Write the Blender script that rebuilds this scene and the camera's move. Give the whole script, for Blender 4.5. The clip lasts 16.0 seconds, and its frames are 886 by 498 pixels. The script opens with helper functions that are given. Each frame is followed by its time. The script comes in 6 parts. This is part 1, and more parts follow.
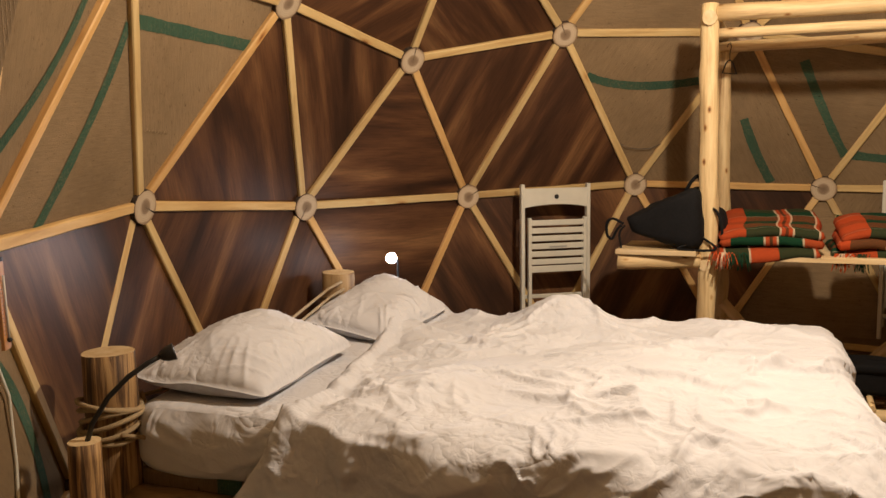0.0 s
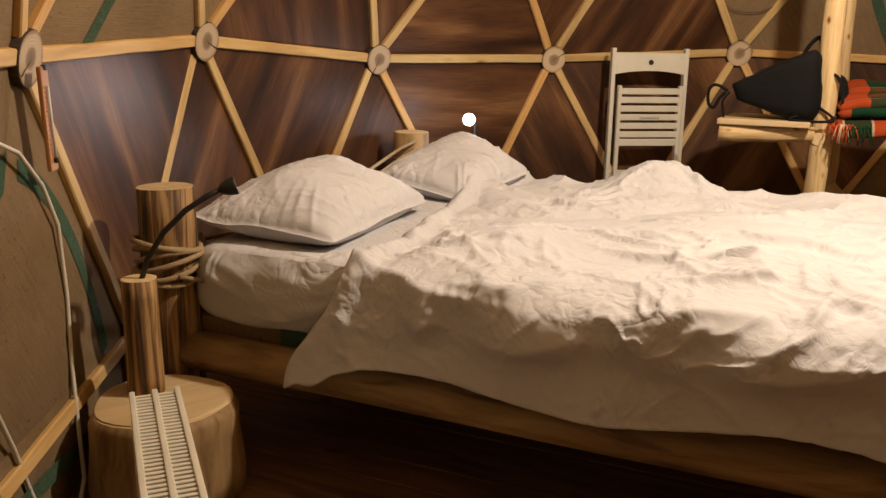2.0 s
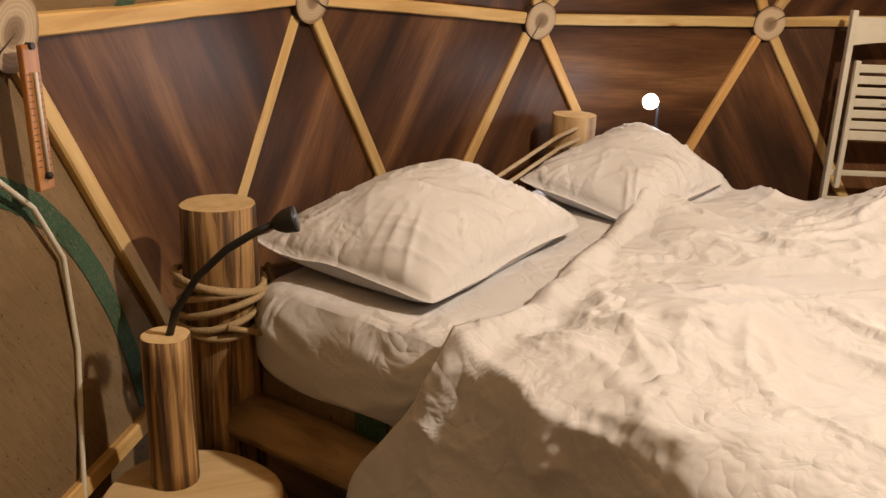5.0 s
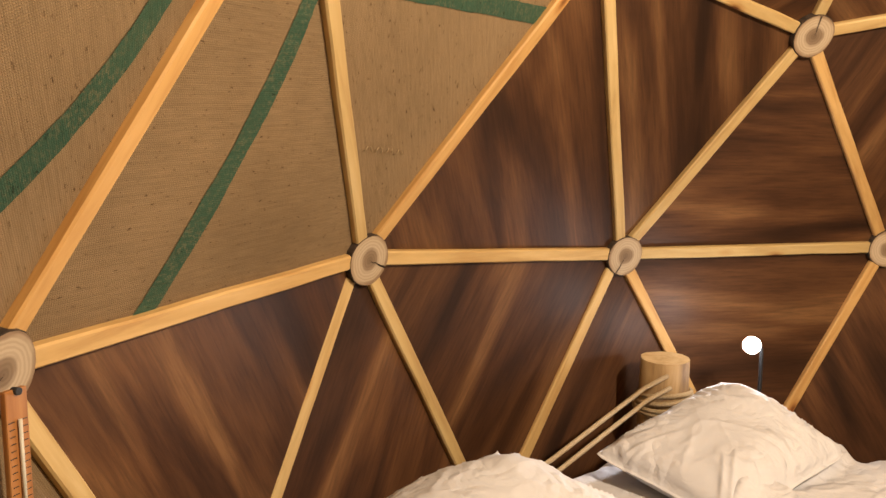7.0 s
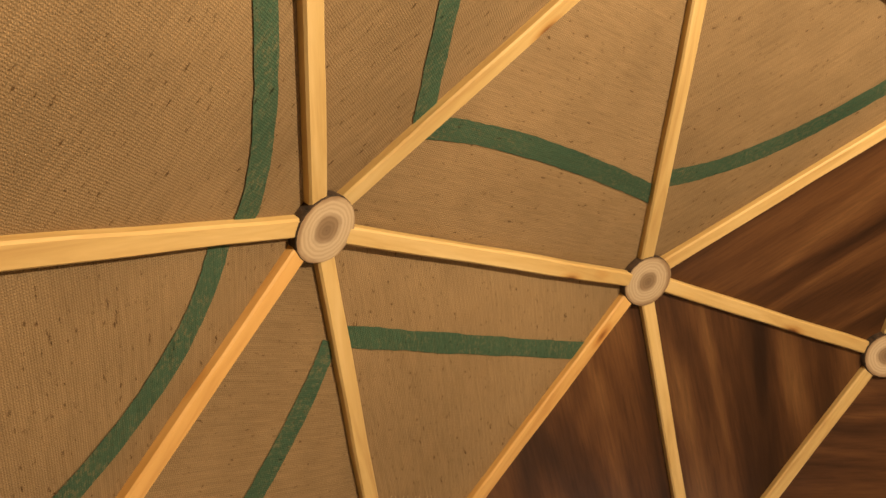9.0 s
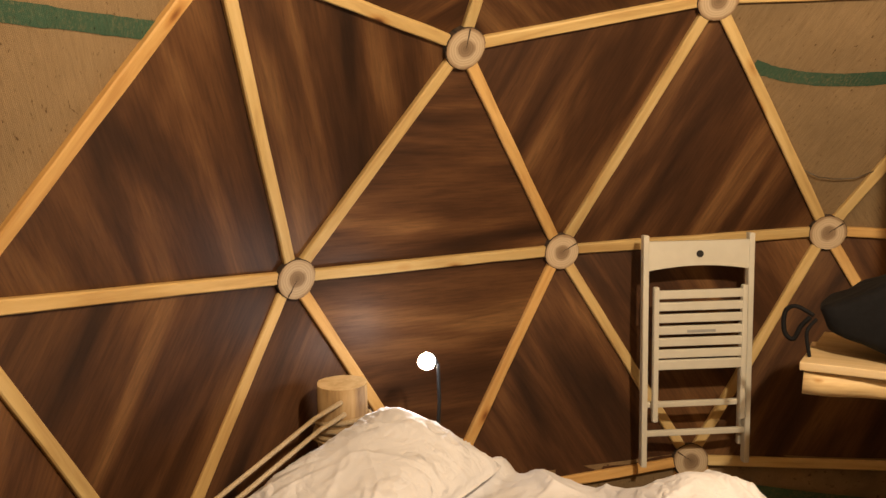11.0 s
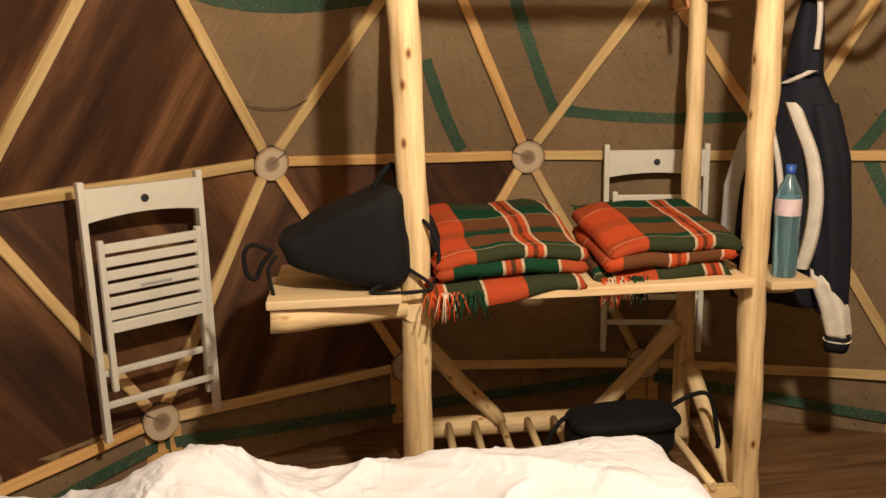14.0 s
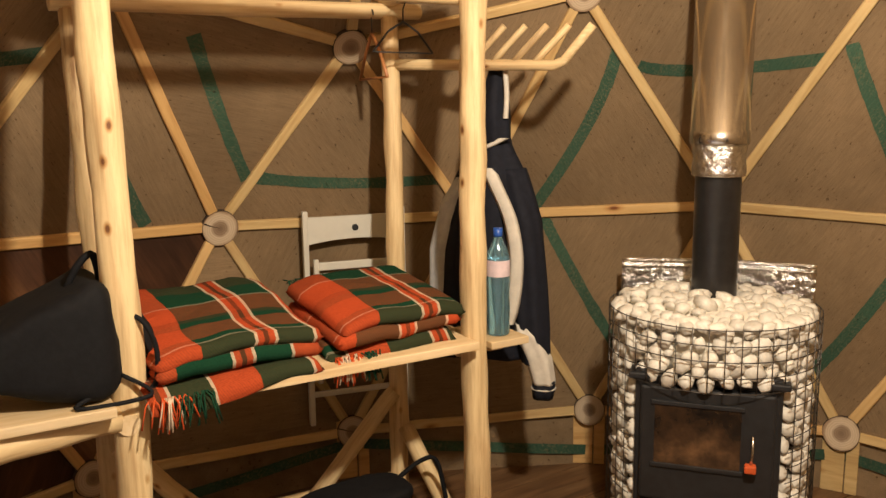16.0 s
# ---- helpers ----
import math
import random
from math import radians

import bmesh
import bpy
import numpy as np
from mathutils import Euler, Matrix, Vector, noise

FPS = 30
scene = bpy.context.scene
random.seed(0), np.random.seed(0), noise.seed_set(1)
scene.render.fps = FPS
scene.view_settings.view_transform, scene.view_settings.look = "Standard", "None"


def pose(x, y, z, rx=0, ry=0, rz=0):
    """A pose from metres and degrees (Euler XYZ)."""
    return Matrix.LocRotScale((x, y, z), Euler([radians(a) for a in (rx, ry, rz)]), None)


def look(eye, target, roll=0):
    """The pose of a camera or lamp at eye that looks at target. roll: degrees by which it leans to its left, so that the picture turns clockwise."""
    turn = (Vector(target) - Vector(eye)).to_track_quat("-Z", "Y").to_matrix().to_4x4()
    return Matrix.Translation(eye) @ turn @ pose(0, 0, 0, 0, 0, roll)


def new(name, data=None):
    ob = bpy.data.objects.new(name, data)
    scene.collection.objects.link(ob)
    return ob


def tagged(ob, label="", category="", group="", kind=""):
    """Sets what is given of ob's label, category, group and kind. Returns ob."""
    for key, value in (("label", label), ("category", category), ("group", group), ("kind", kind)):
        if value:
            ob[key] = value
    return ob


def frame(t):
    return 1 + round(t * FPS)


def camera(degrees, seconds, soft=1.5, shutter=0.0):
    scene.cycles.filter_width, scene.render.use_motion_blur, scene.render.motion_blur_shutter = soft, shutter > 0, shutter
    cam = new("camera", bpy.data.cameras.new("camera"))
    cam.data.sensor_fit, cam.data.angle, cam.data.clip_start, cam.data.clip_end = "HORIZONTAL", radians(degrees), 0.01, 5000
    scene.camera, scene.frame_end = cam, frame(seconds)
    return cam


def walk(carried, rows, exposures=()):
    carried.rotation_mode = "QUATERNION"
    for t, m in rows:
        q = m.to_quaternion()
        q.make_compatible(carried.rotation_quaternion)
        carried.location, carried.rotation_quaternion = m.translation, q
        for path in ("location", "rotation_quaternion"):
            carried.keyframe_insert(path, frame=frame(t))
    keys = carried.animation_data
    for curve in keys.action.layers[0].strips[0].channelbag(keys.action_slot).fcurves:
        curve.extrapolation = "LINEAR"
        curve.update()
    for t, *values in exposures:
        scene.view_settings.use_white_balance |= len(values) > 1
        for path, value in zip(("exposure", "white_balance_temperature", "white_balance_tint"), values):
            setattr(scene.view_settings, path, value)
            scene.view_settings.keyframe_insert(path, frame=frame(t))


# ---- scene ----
cam = camera(55.6, 16.0)
PATH = [
    (0, (-2.465, -1.239, 1.327), (-1.254, 0.336, 1.101), -0.8),
    (0.5, (-2.469, -1.173, 1.254), (-1.229, 0.372, 0.981), 0.4),
    (1, (-2.474, -1.14, 1.189), (-1.233, 0.387, 0.832), 1.2),
    (1.5, (-2.445, -1.091, 1.158), (-1.278, 0.469, 0.707), 1.5),
    (2, (-2.371, -0.987, 1.126), (-1.302, 0.638, 0.665), 0.9),
    (2.5, (-2.338, -0.879, 1.14), (-1.334, 0.788, 0.68), -0.7),
    (3, (-2.304, -0.758, 1.125), (-1.382, 0.926, 0.565), -1.2),
    (5.3, (-1.885, -0.328, 1.215), (-1.235, 1.466, 0.619), 2.8),
    (5.5, (-1.856, -0.302, 1.236), (-1.245, 1.519, 0.679), 3.0),
    (6, (-1.793, -0.265, 1.307), (-1.283, 1.611, 0.836), 2.7),
    (6.5, (-1.734, -0.227, 1.401), (-1.292, 1.681, 0.993), 2.0),
    (7, (-1.734, -0.142, 1.442), (-1.271, 1.787, 1.189), 0.8),
    (7.5, (-1.721, -0.069, 1.481), (-1.437, 1.91, 1.431), 0.3),
    (8, (-1.674, -0.104, 1.532), (-1.667, 1.883, 1.759), 1.1),
    (8.5, (-1.61, -0.114, 1.633), (-1.588, 1.847, 2.022), 1.7),
    (9, (-1.536, -0.127, 1.644), (-1.339, 1.832, 1.994), 0.7),
    (9.5, (-1.448, -0.16, 1.604), (-0.973, 1.772, 1.815), 0.0),
    (10, (-1.418, -0.101, 1.617), (-0.695, 1.764, 1.645), 0.2),
    (10.2, (-1.394, -0.106, 1.595), (-0.618, 1.736, 1.565), 0.1),
    (12.3, (-1.271, -0.169, 1.438), (-0.039, 1.326, 0.94), -1.7),
    (12.5, (-1.274, -0.146, 1.446), (0.045, 1.275, 0.956), -1.5),
    (13, (-1.261, -0.066, 1.474), (0.288, 1.107, 1.0), -1.4),
    (13.5, (-1.253, 0.026, 1.48), (0.455, 0.957, 1.015), -0.7),
    (14, (-1.142, 0.081, 1.493), (0.628, 0.903, 1.054), -1.3),
    (14.5, (-1.048, 0.118, 1.498), (0.779, 0.823, 1.095), -1.4),
    (15, (-1.011, 0.215, 1.531), (0.893, 0.692, 1.147), -0.5),
    (15.5, (-1.027, 0.328, 1.549), (0.933, 0.522, 1.2), -0.7),
    (16, (-1.038, 0.374, 1.548), (0.933, 0.365, 1.21), -0.8),
]
walk(cam, [(t, look(eye, target, roll)) for t, eye, target, roll in PATH],
     [(0.0, 0.0, 6500, 10), (3.0, 0.15, 6750, 11), (5.5, 0.15, 6750, 11), (6.5, 0.25, 6850, 11), (7.5, 0.62, 7300, 10), (8.5, 0.02, 8100, 10), (10.0, 0.42, 8400, 10), (12.3, 0.02, 6500, 10), (13.0, 0.10, 6450, 10), (13.5, 0.09, 6450, 10), (14.0, 0.42, 6300, 9), (16.0, 0.48, 6250, 8)])

# ---- light ----
world = bpy.data.worlds.new("night")
scene.world = world
world.use_nodes = True
world.node_tree.nodes["Background"].inputs[0].default_value = (0.01, 0.012, 0.02, 1)
world.node_tree.nodes["Background"].inputs[1].default_value = 0.3

LAMP = Vector((-0.22, -0.08, 2.35))
bulb_light = new("bulb_light", bpy.data.lights.new("bulb_light", "POINT"))
bulb_light.location = LAMP
bulb_light.data.energy = 186
bulb_light.data.color = (1.0, 0.83, 0.64)
bulb_light.data.shadow_soft_size = 0.05

LED = Vector((-0.187, 2.137, 0.823))
led_light = new("led_light", bpy.data.lights.new("led_light", "SPOT"))
led_light.matrix_world = look(LED + Vector((-0.030, -0.020, 0.040)), LED + Vector((-0.347, -0.309, -0.06)))
led_light.data.spot_size, led_light.data.spot_blend = radians(75), 0.6
led_light.data.energy = 22
led_light.data.color = (0.95, 0.94, 1.0)
led_light.data.shadow_soft_size = 0.02


# ---- materials ----
def mat(name, build, rough=0.6, metal=0.0, spec=0.5):
    m = bpy.data.materials.new(name)
    m.use_nodes = True
    nt = m.node_tree
    b = nt.nodes["Principled BSDF"]
    b.inputs["Roughness"].default_value = rough
    b.inputs["Metallic"].default_value = metal
    b.inputs["Specular IOR Level"].default_value = spec
    build(nt, b)
    return m


def node(nt, kind, **props):
    n = nt.nodes.new(kind)
    for k, v in props.items():
        if k == "ins":
            for key, value in v.items():
                n.inputs[key].default_value = value
        elif k == "op":
            n.operation = v
        elif k == "dims":
            n.noise_dimensions = v
    return n


def coords(nt, scale=(1, 1, 1), kind="Object", jitter=0.0):
    tc = node(nt, "ShaderNodeTexCoord")
    mp = node(nt, "ShaderNodeMapping", ins={"Scale": scale})
    nt.links.new(tc.outputs[kind], mp.inputs["Vector"])
    if jitter:
        oi = node(nt, "ShaderNodeObjectInfo")
        mu = node(nt, "ShaderNodeMath", op="MULTIPLY", ins={1: jitter})
        nt.links.new(oi.outputs["Random"], mu.inputs[0])
        nt.links.new(mu.outputs[0], mp.inputs["Location"])
    return mp.outputs[0]


def noise_tex(nt, vec, scale, detail=4.0, rough=0.55, dist=0.0):
    n = node(nt, "ShaderNodeTexNoise", ins={"Scale": scale, "Detail": detail, "Roughness": rough, "Distortion": dist})
    nt.links.new(vec, n.inputs["Vector"])
    return n.outputs["Fac"]


def ramp(nt, fac, stops):
    r = node(nt, "ShaderNodeValToRGB")
    els = r.color_ramp.elements
    while len(els) < len(stops):
        els.new(0.5)
    for e, (p, c) in zip(els, stops):
        e.position, e.color = p, (*c, 1)
    nt.links.new(fac, r.inputs[0])
    return r.outputs[0]


def mixc(nt, fac, a, b, mode="MIX"):
    m = nt.nodes.new("ShaderNodeMix")
    m.data_type, m.blend_type = "RGBA", mode
    for sock, val in ((m.inputs[0], fac), (m.inputs[6], a), (m.inputs[7], b)):
        if isinstance(val, bpy.types.NodeSocket):
            nt.links.new(val, sock)
        elif isinstance(val, tuple):
            sock.default_value = (*val, 1)
        else:
            sock.default_value = val
    return m.outputs[2]


def bump(nt, b, height, strength=0.3, dist=0.01):
    n = node(nt, "ShaderNodeBump", ins={"Strength": strength, "Distance": dist})
    nt.links.new(height, n.inputs["Height"])
    nt.links.new(n.outputs[0], b.inputs["Normal"])


def vary(nt, col, low=0.8, high=1.15):
    """Lightens or darkens each object a little."""
    oi = node(nt, "ShaderNodeObjectInfo")
    mr = node(nt, "ShaderNodeMapRange", ins={3: low, 4: high})
    nt.links.new(oi.outputs["Random"], mr.inputs[0])
    hs = node(nt, "ShaderNodeHueSaturation")
    nt.links.new(mr.outputs[0], hs.inputs["Value"])
    nt.links.new(col, hs.inputs["Color"])
    return hs.outputs[0]


def laminate(nt, b):
    v = coords(nt, (0.9, 6.0, 1.0), jitter=40.0)
    broad = noise_tex(nt, v, 1.1, 3.0, 0.5, 0.6)
    v2 = coords(nt, (3.0, 40.0, 3.0), jitter=17.0)
    fine = noise_tex(nt, v2, 3.0, 5.0, 0.65, 0.3)
    col = ramp(nt, broad, [(0.30, (0.026, 0.012, 0.007)), (0.46, (0.066, 0.029, 0.014)), (0.57, (0.115, 0.053, 0.024)), (0.68, (0.19, 0.098, 0.044))])
    grain = ramp(nt, fine, [(0.3, (0.62, 0.58, 0.55)), (0.6, (1.08, 1.05, 1.0))])
    col = mixc(nt, 0.85, col, grain, "MULTIPLY")
    nt.links.new(vary(nt, col, 0.85, 1.15), b.inputs["Base Color"])
    bump(nt, b, fine, 0.12, 0.002)


def burlap(base, dark, fleck=None):
    def build(nt, b):
        v = coords(nt)
        w1 = node(nt, "ShaderNodeTexWave", ins={"Scale": 72.0, "Distortion": 3.6, "Detail": 2.0, "Detail Scale": 3.0})
        w2 = node(nt, "ShaderNodeTexWave", ins={"Scale": 80.0, "Distortion": 3.8, "Detail": 2.0, "Detail Scale": 3.0})
        w2.bands_direction = "Y"
        nt.links.new(v, w1.inputs["Vector"])
        nt.links.new(v, w2.inputs["Vector"])
        weave = node(nt, "ShaderNodeMath", op="MULTIPLY")
        nt.links.new(w1.outputs["Fac"], weave.inputs[0])
        nt.links.new(w2.outputs["Fac"], weave.inputs[1])
        big = noise_tex(nt, coords(nt, jitter=30.0), 2.2, 4.0, 0.6)
        thread = noise_tex(nt, coords(nt, (4, 60, 4), jitter=9.0), 3.0, 3.0, 0.6)
        speck = noise_tex(nt, coords(nt, (1.0, 2.2, 1.0), jitter=5.0), 55.0, 3.0, 0.6)
        col = ramp(nt, big, [(0.3, dark), (0.7, base)])
        if fleck:
            # bare threads showing through the dye
            bare = noise_tex(nt, coords(nt, (1.0, 1.7, 1.0), jitter=3.0), 95.0, 4.0, 0.7)
            worn = noise_tex(nt, coords(nt, jitter=13.0), 7.0, 3.0, 0.6)
            both = node(nt, "ShaderNodeMath", op="MULTIPLY")
            nt.links.new(ramp(nt, bare, [(0.48, (0, 0, 0)), (0.62, (1, 1, 1))]), both.inputs[0])
            nt.links.new(ramp(nt, worn, [(0.35, (0.15, 0.15, 0.15)), (0.65, (0.9, 0.9, 0.9))]), both.inputs[1])
            col = mixc(nt, both.outputs[0], col, fleck)
        col = mixc(nt, 0.36, col, ramp(nt, thread, [(0.3, (0.60, 0.58, 0.56)), (0.65, (1.15, 1.15, 1.15))]), "MULTIPLY")
        col = mixc(nt, 0.3, col, ramp(nt, weave.outputs[0], [(0.0, (0.55, 0.53, 0.50)), (0.7, (1.22, 1.22, 1.22))]), "MULTIPLY")
        col = mixc(nt, 1.0, col, ramp(nt, speck, [(0.27, (0.38, 0.33, 0.29)), (0.37, (1, 1, 1))]), "MULTIPLY")
        nt.links.new(vary(nt, col, 0.88, 1.12), b.inputs["Base Color"])
        bump(nt, b, weave.outputs[0], 0.5, 0.003)
    return build


def pine(lo, mid, hi, knots=True, jit=25.0, scale=(1.2, 12.0, 12.0), tint=None):
    def build(nt, b):
        v = coords(nt, scale, jitter=jit)
        g = noise_tex(nt, v, 2.4, 5.0, 0.6, 0.5)
        col = ramp(nt, g, [(0.3, lo), (0.5, mid), (0.72, hi)])
        if knots:
            vo = node(nt, "ShaderNodeTexVoronoi", ins={"Scale": 2.6})
            nt.links.new(coords(nt, (1.3, 3.2, 3.2), jitter=31.0), vo.inputs["Vector"])
            col = mixc(nt, 1.0, col, ramp(nt, vo.outputs["Distance"], [(0.035, (0.30, 0.15, 0.08)), (0.10, (0.86, 0.74, 0.62)), (0.17, (1, 1, 1))]), "MULTIPLY")
        if tint:
            oi = node(nt, "ShaderNodeObjectInfo")
            mr = node(nt, "ShaderNodeMapRange", ins={1: 0.45, 2: 1.0, 3: 0.0, 4: 0.75})
            nt.links.new(oi.outputs["Random"], mr.inputs[0])
            col = mixc(nt, mr.outputs[0], col, mixc(nt, 1.0, col, tint, "MULTIPLY"))
        nt.links.new(vary(nt, col, 0.8, 1.12), b.inputs["Base Color"])
        bump(nt, b, g, 0.25, 0.003)
    return build


def log_end(nt, b):
    """Sawn end grain with rings, about the object's own z axis."""
    v = coords(nt)
    d = noise_tex(nt, coords(nt, jitter=11.0), 9.0, 3.0)
    w = node(nt, "ShaderNodeTexWave", ins={"Scale": 38.0, "Distortion": 3.0, "Detail": 2.0, "Detail Scale": 1.0})
    w.wave_type, w.rings_direction = "RINGS", "Z"
    nt.links.new(v, w.inputs["Vector"])
    gr = node(nt, "ShaderNodeVectorMath", op="LENGTH")
    sc = node(nt, "ShaderNodeVectorMath", op="MULTIPLY", ins={1: (1, 1, 0)})
    nt.links.new(v, sc.inputs[0])
    nt.links.new(sc.outputs[0], gr.inputs[0])
    ad = node(nt, "ShaderNodeMath", op="MULTIPLY_ADD", ins={1: 0.035, 2: 0.0})
    nt.links.new(d, ad.inputs[0])
    ad2 = node(nt, "ShaderNodeMath", op="ADD")
    nt.links.new(gr.outputs["Value"], ad2.inputs[0])
    nt.links.new(ad.outputs[0], ad2.inputs[1])
    mr = node(nt, "ShaderNodeMath", op="MULTIPLY", ins={1: 12.0})
    nt.links.new(ad2.outputs[0], mr.inputs[0])
    col = ramp(nt, mr.outputs[0], [(0.22, (0.19, 0.125, 0.075)), (0.50, (0.29, 0.205, 0.13)), (0.62, (0.55, 0.44, 0.31)), (0.90, (0.52, 0.41, 0.28)), (0.99, (0.30, 0.20, 0.12))])
    col = mixc(nt, 0.35, col, ramp(nt, w.outputs["Fac"], [(0.2, (0.6, 0.55, 0.5)), (0.7, (1, 1, 1))]), "MULTIPLY")
    nt.links.new(vary(nt, col, 0.85, 1.1), b.inputs["Base Color"])


def bark(nt, b):
    g = noise_tex(nt, coords(nt, (1, 1, 0.25), jitter=8.0), 60.0, 5.0, 0.7)
    nt.links.new(ramp(nt, g, [(0.3, (0.012, 0.008, 0.005)), (0.7, (0.07, 0.042, 0.026))]), b.inputs["Base Color"])
    bump(nt, b, g, 0.8, 0.006)


def peeled(nt, b):
    """Peeled log, pale with brown strips of inner bark along its x axis."""
    v = coords(nt, (1.1, 14.0, 14.0), jitter=20.0)
    g = noise_tex(nt, v, 1.6, 5.0, 0.6, 0.4)
    f2 = noise_tex(nt, coords(nt, (2.0, 34.0, 34.0), jitter=3.0), 2.2, 4.0, 0.6)
    col = ramp(nt, g, [(0.27, (0.26, 0.145, 0.06)), (0.37, (0.60, 0.43, 0.22)), (0.6, (0.74, 0.57, 0.31)), (0.8, (0.82, 0.67, 0.40))])
    col = mixc(nt, 0.5, col, ramp(nt, f2, [(0.30, (0.55, 0.40, 0.28)), (0.55, (1, 1, 1))]), "MULTIPLY")
    vo = node(nt, "ShaderNodeTexVoronoi", ins={"Scale": 1.6})
    nt.links.new(coords(nt, (5.0, 9.0, 9.0), jitter=31.0), vo.inputs["Vector"])
    col = mixc(nt, 1.0, col, ramp(nt, vo.outputs["Distance"], [(0.055, (0.22, 0.11, 0.05)), (0.10, (0.66, 0.50, 0.34)), (0.17, (1, 1, 1))]), "MULTIPLY")
    nt.links.new(vary(nt, col, 0.85, 1.08), b.inputs["Base Color"])
    bump(nt, b, g, 0.35, 0.004)


def striped_log(nt, b):
    """Log with dark bark streaks left on, along its x axis."""
    v = coords(nt, (1.0, 30.0, 30.0), jitter=20.0)
    g = noise_tex(nt, v, 1.7, 5.0, 0.65, 0.5)
    col = ramp(nt, g, [(0.36, (0.035, 0.018, 0.009)), (0.46, (0.16, 0.085, 0.035)), (0.56, (0.38, 0.23, 0.095)), (0.72, (0.50, 0.33, 0.15))])
    nt.links.new(vary(nt, col, 0.85, 1.1), b.inputs["Base Color"])
    bump(nt, b, g, 0.5, 0.005)


def linen(nt, b):
    v = coords(nt)
    big = noise_tex(nt, v, 3.0, 4.0, 0.6)
    weave = noise_tex(nt, v, 420.0, 2.0)
    nt.links.new(ramp(nt, big, [(0.3, (0.53, 0.535, 0.57)), (0.7, (0.61, 0.615, 0.65))]), b.inputs["Base Color"])
    last = None
    for scale, strength, dist, warp in ((5.0, 0.55, 0.012, 0.7), (11.0, 0.60, 0.006, 0.6), (24.0, 0.42, 0.003, 0.5)):
        crease = node(nt, "ShaderNodeTexNoise", ins={"Scale": scale, "Detail": 2.5, "Roughness": 0.5, "Distortion": warp})
        nt.links.new(v, crease.inputs["Vector"])
        off = node(nt, "ShaderNodeMath", op="SUBTRACT", ins={1: 0.5})
        ab = node(nt, "ShaderNodeMath", op="ABSOLUTE")
        nt.links.new(crease.outputs["Fac"], off.inputs[0])
        nt.links.new(off.outputs[0], ab.inputs[0])
        n1 = node(nt, "ShaderNodeBump", ins={"Strength": strength, "Distance": dist * 6})
        mk = node(nt, "ShaderNodeMapRange", ins={1: 0.38, 2: 0.56, 3: 0.0, 4: strength})
        nt.links.new(noise_tex(nt, v, 2.3 + scale * 0.1, 2.0), mk.inputs[0])
        nt.links.new(mk.outputs[0], n1.inputs["Strength"])
        nt.links.new(ab.outputs[0], n1.inputs["Height"])
        if last:
            nt.links.new(last, n1.inputs["Normal"])
        last = n1.outputs[0]
    n2 = node(nt, "ShaderNodeBump", ins={"Strength": 0.08, "Distance": 0.001})
    nt.links.new(weave, n2.inputs["Height"])
    nt.links.new(last, n2.inputs["Normal"])
    nt.links.new(n2.outputs[0], b.inputs["Normal"])


def plain(col, var=0.12, scale=12.0, bmp=0.08):
    def build(nt, b):
        g = noise_tex(nt, coords(nt, jitter=7.0), scale, 4.0, 0.6)
        lo, hi = tuple(c * (1 - var) for c in col), tuple(min(1, c * (1 + var)) for c in col)
        nt.links.new(ramp(nt, g, [(0.3, lo), (0.7, hi)]), b.inputs["Base Color"])
        bump(nt, b, g, bmp, 0.003)
    return build


def glow(col, strength):
    def build(nt, b):
        b.inputs["Emission Color"].default_value = (*col, 1)
        b.inputs["Emission Strength"].default_value = strength
    return build


M_LAM = mat("dark_laminate", laminate, 0.46, spec=0.3)
M_BURLAP = mat("burlap", burlap((0.30, 0.210, 0.120), (0.215, 0.150, 0.086)), 0.95, spec=0.1)
M_GREEN = mat("green_burlap", burlap((0.060, 0.122, 0.080), (0.036, 0.084, 0.056), (0.15, 0.15, 0.09)), 0.95, spec=0.1)
M_STRUT = mat("pine_strut", pine((0.50, 0.32, 0.125), (0.64, 0.455, 0.20), (0.74, 0.56, 0.28), tint=(0.80, 0.60, 0.42)), 0.6)
M_END = mat("log_end", log_end, 0.75)
M_BARK = mat("bark", bark, 0.9)
M_PEEL = mat("peeled_log", peeled, 0.62)
M_STRIPE = mat("striped_log", striped_log, 0.7)
M_THERMO = mat("varnished_board", pine((0.28, 0.11, 0.03), (0.42, 0.18, 0.055), (0.52, 0.26, 0.09), False), 0.45)
M_STUMP = mat("stump_wood", pine((0.12, 0.065, 0.028), (0.30, 0.19, 0.085), (0.42, 0.29, 0.145), scale=(1.5, 9.0, 9.0)), 0.7)
M_FLOOR = mat("floor_board", pine((0.075, 0.036, 0.016), (0.15, 0.078, 0.034), (0.22, 0.125, 0.058), jit=60.0), 0.5)
M_LINEN = mat("white_linen", linen, 0.85, spec=0.2)
M_BLACK = mat("black_fabric", plain((0.006, 0.006, 0.007), 0.3, 60.0, 0.3), 0.8, spec=0.2)
M_BOARD = mat("pale_board", pine((0.55, 0.38, 0.19), (0.66, 0.49, 0.27), (0.74, 0.58, 0.36)), 0.6)
M_WHITE = mat("white_paint", plain((0.62, 0.60, 0.52), 0.06, 9.0), 0.45)
M_IRON = mat("black_iron", plain((0.014, 0.014, 0.015), 0.3, 30.0), 0.5, spec=0.5)
M_ROPE = mat("rope", plain((0.36, 0.27, 0.16), 0.3, 300.0, 0.6), 0.9, spec=0.1)
M_LED = mat("led_glow", glow((0.9, 0.92, 1.0), 60.0), 0.5)
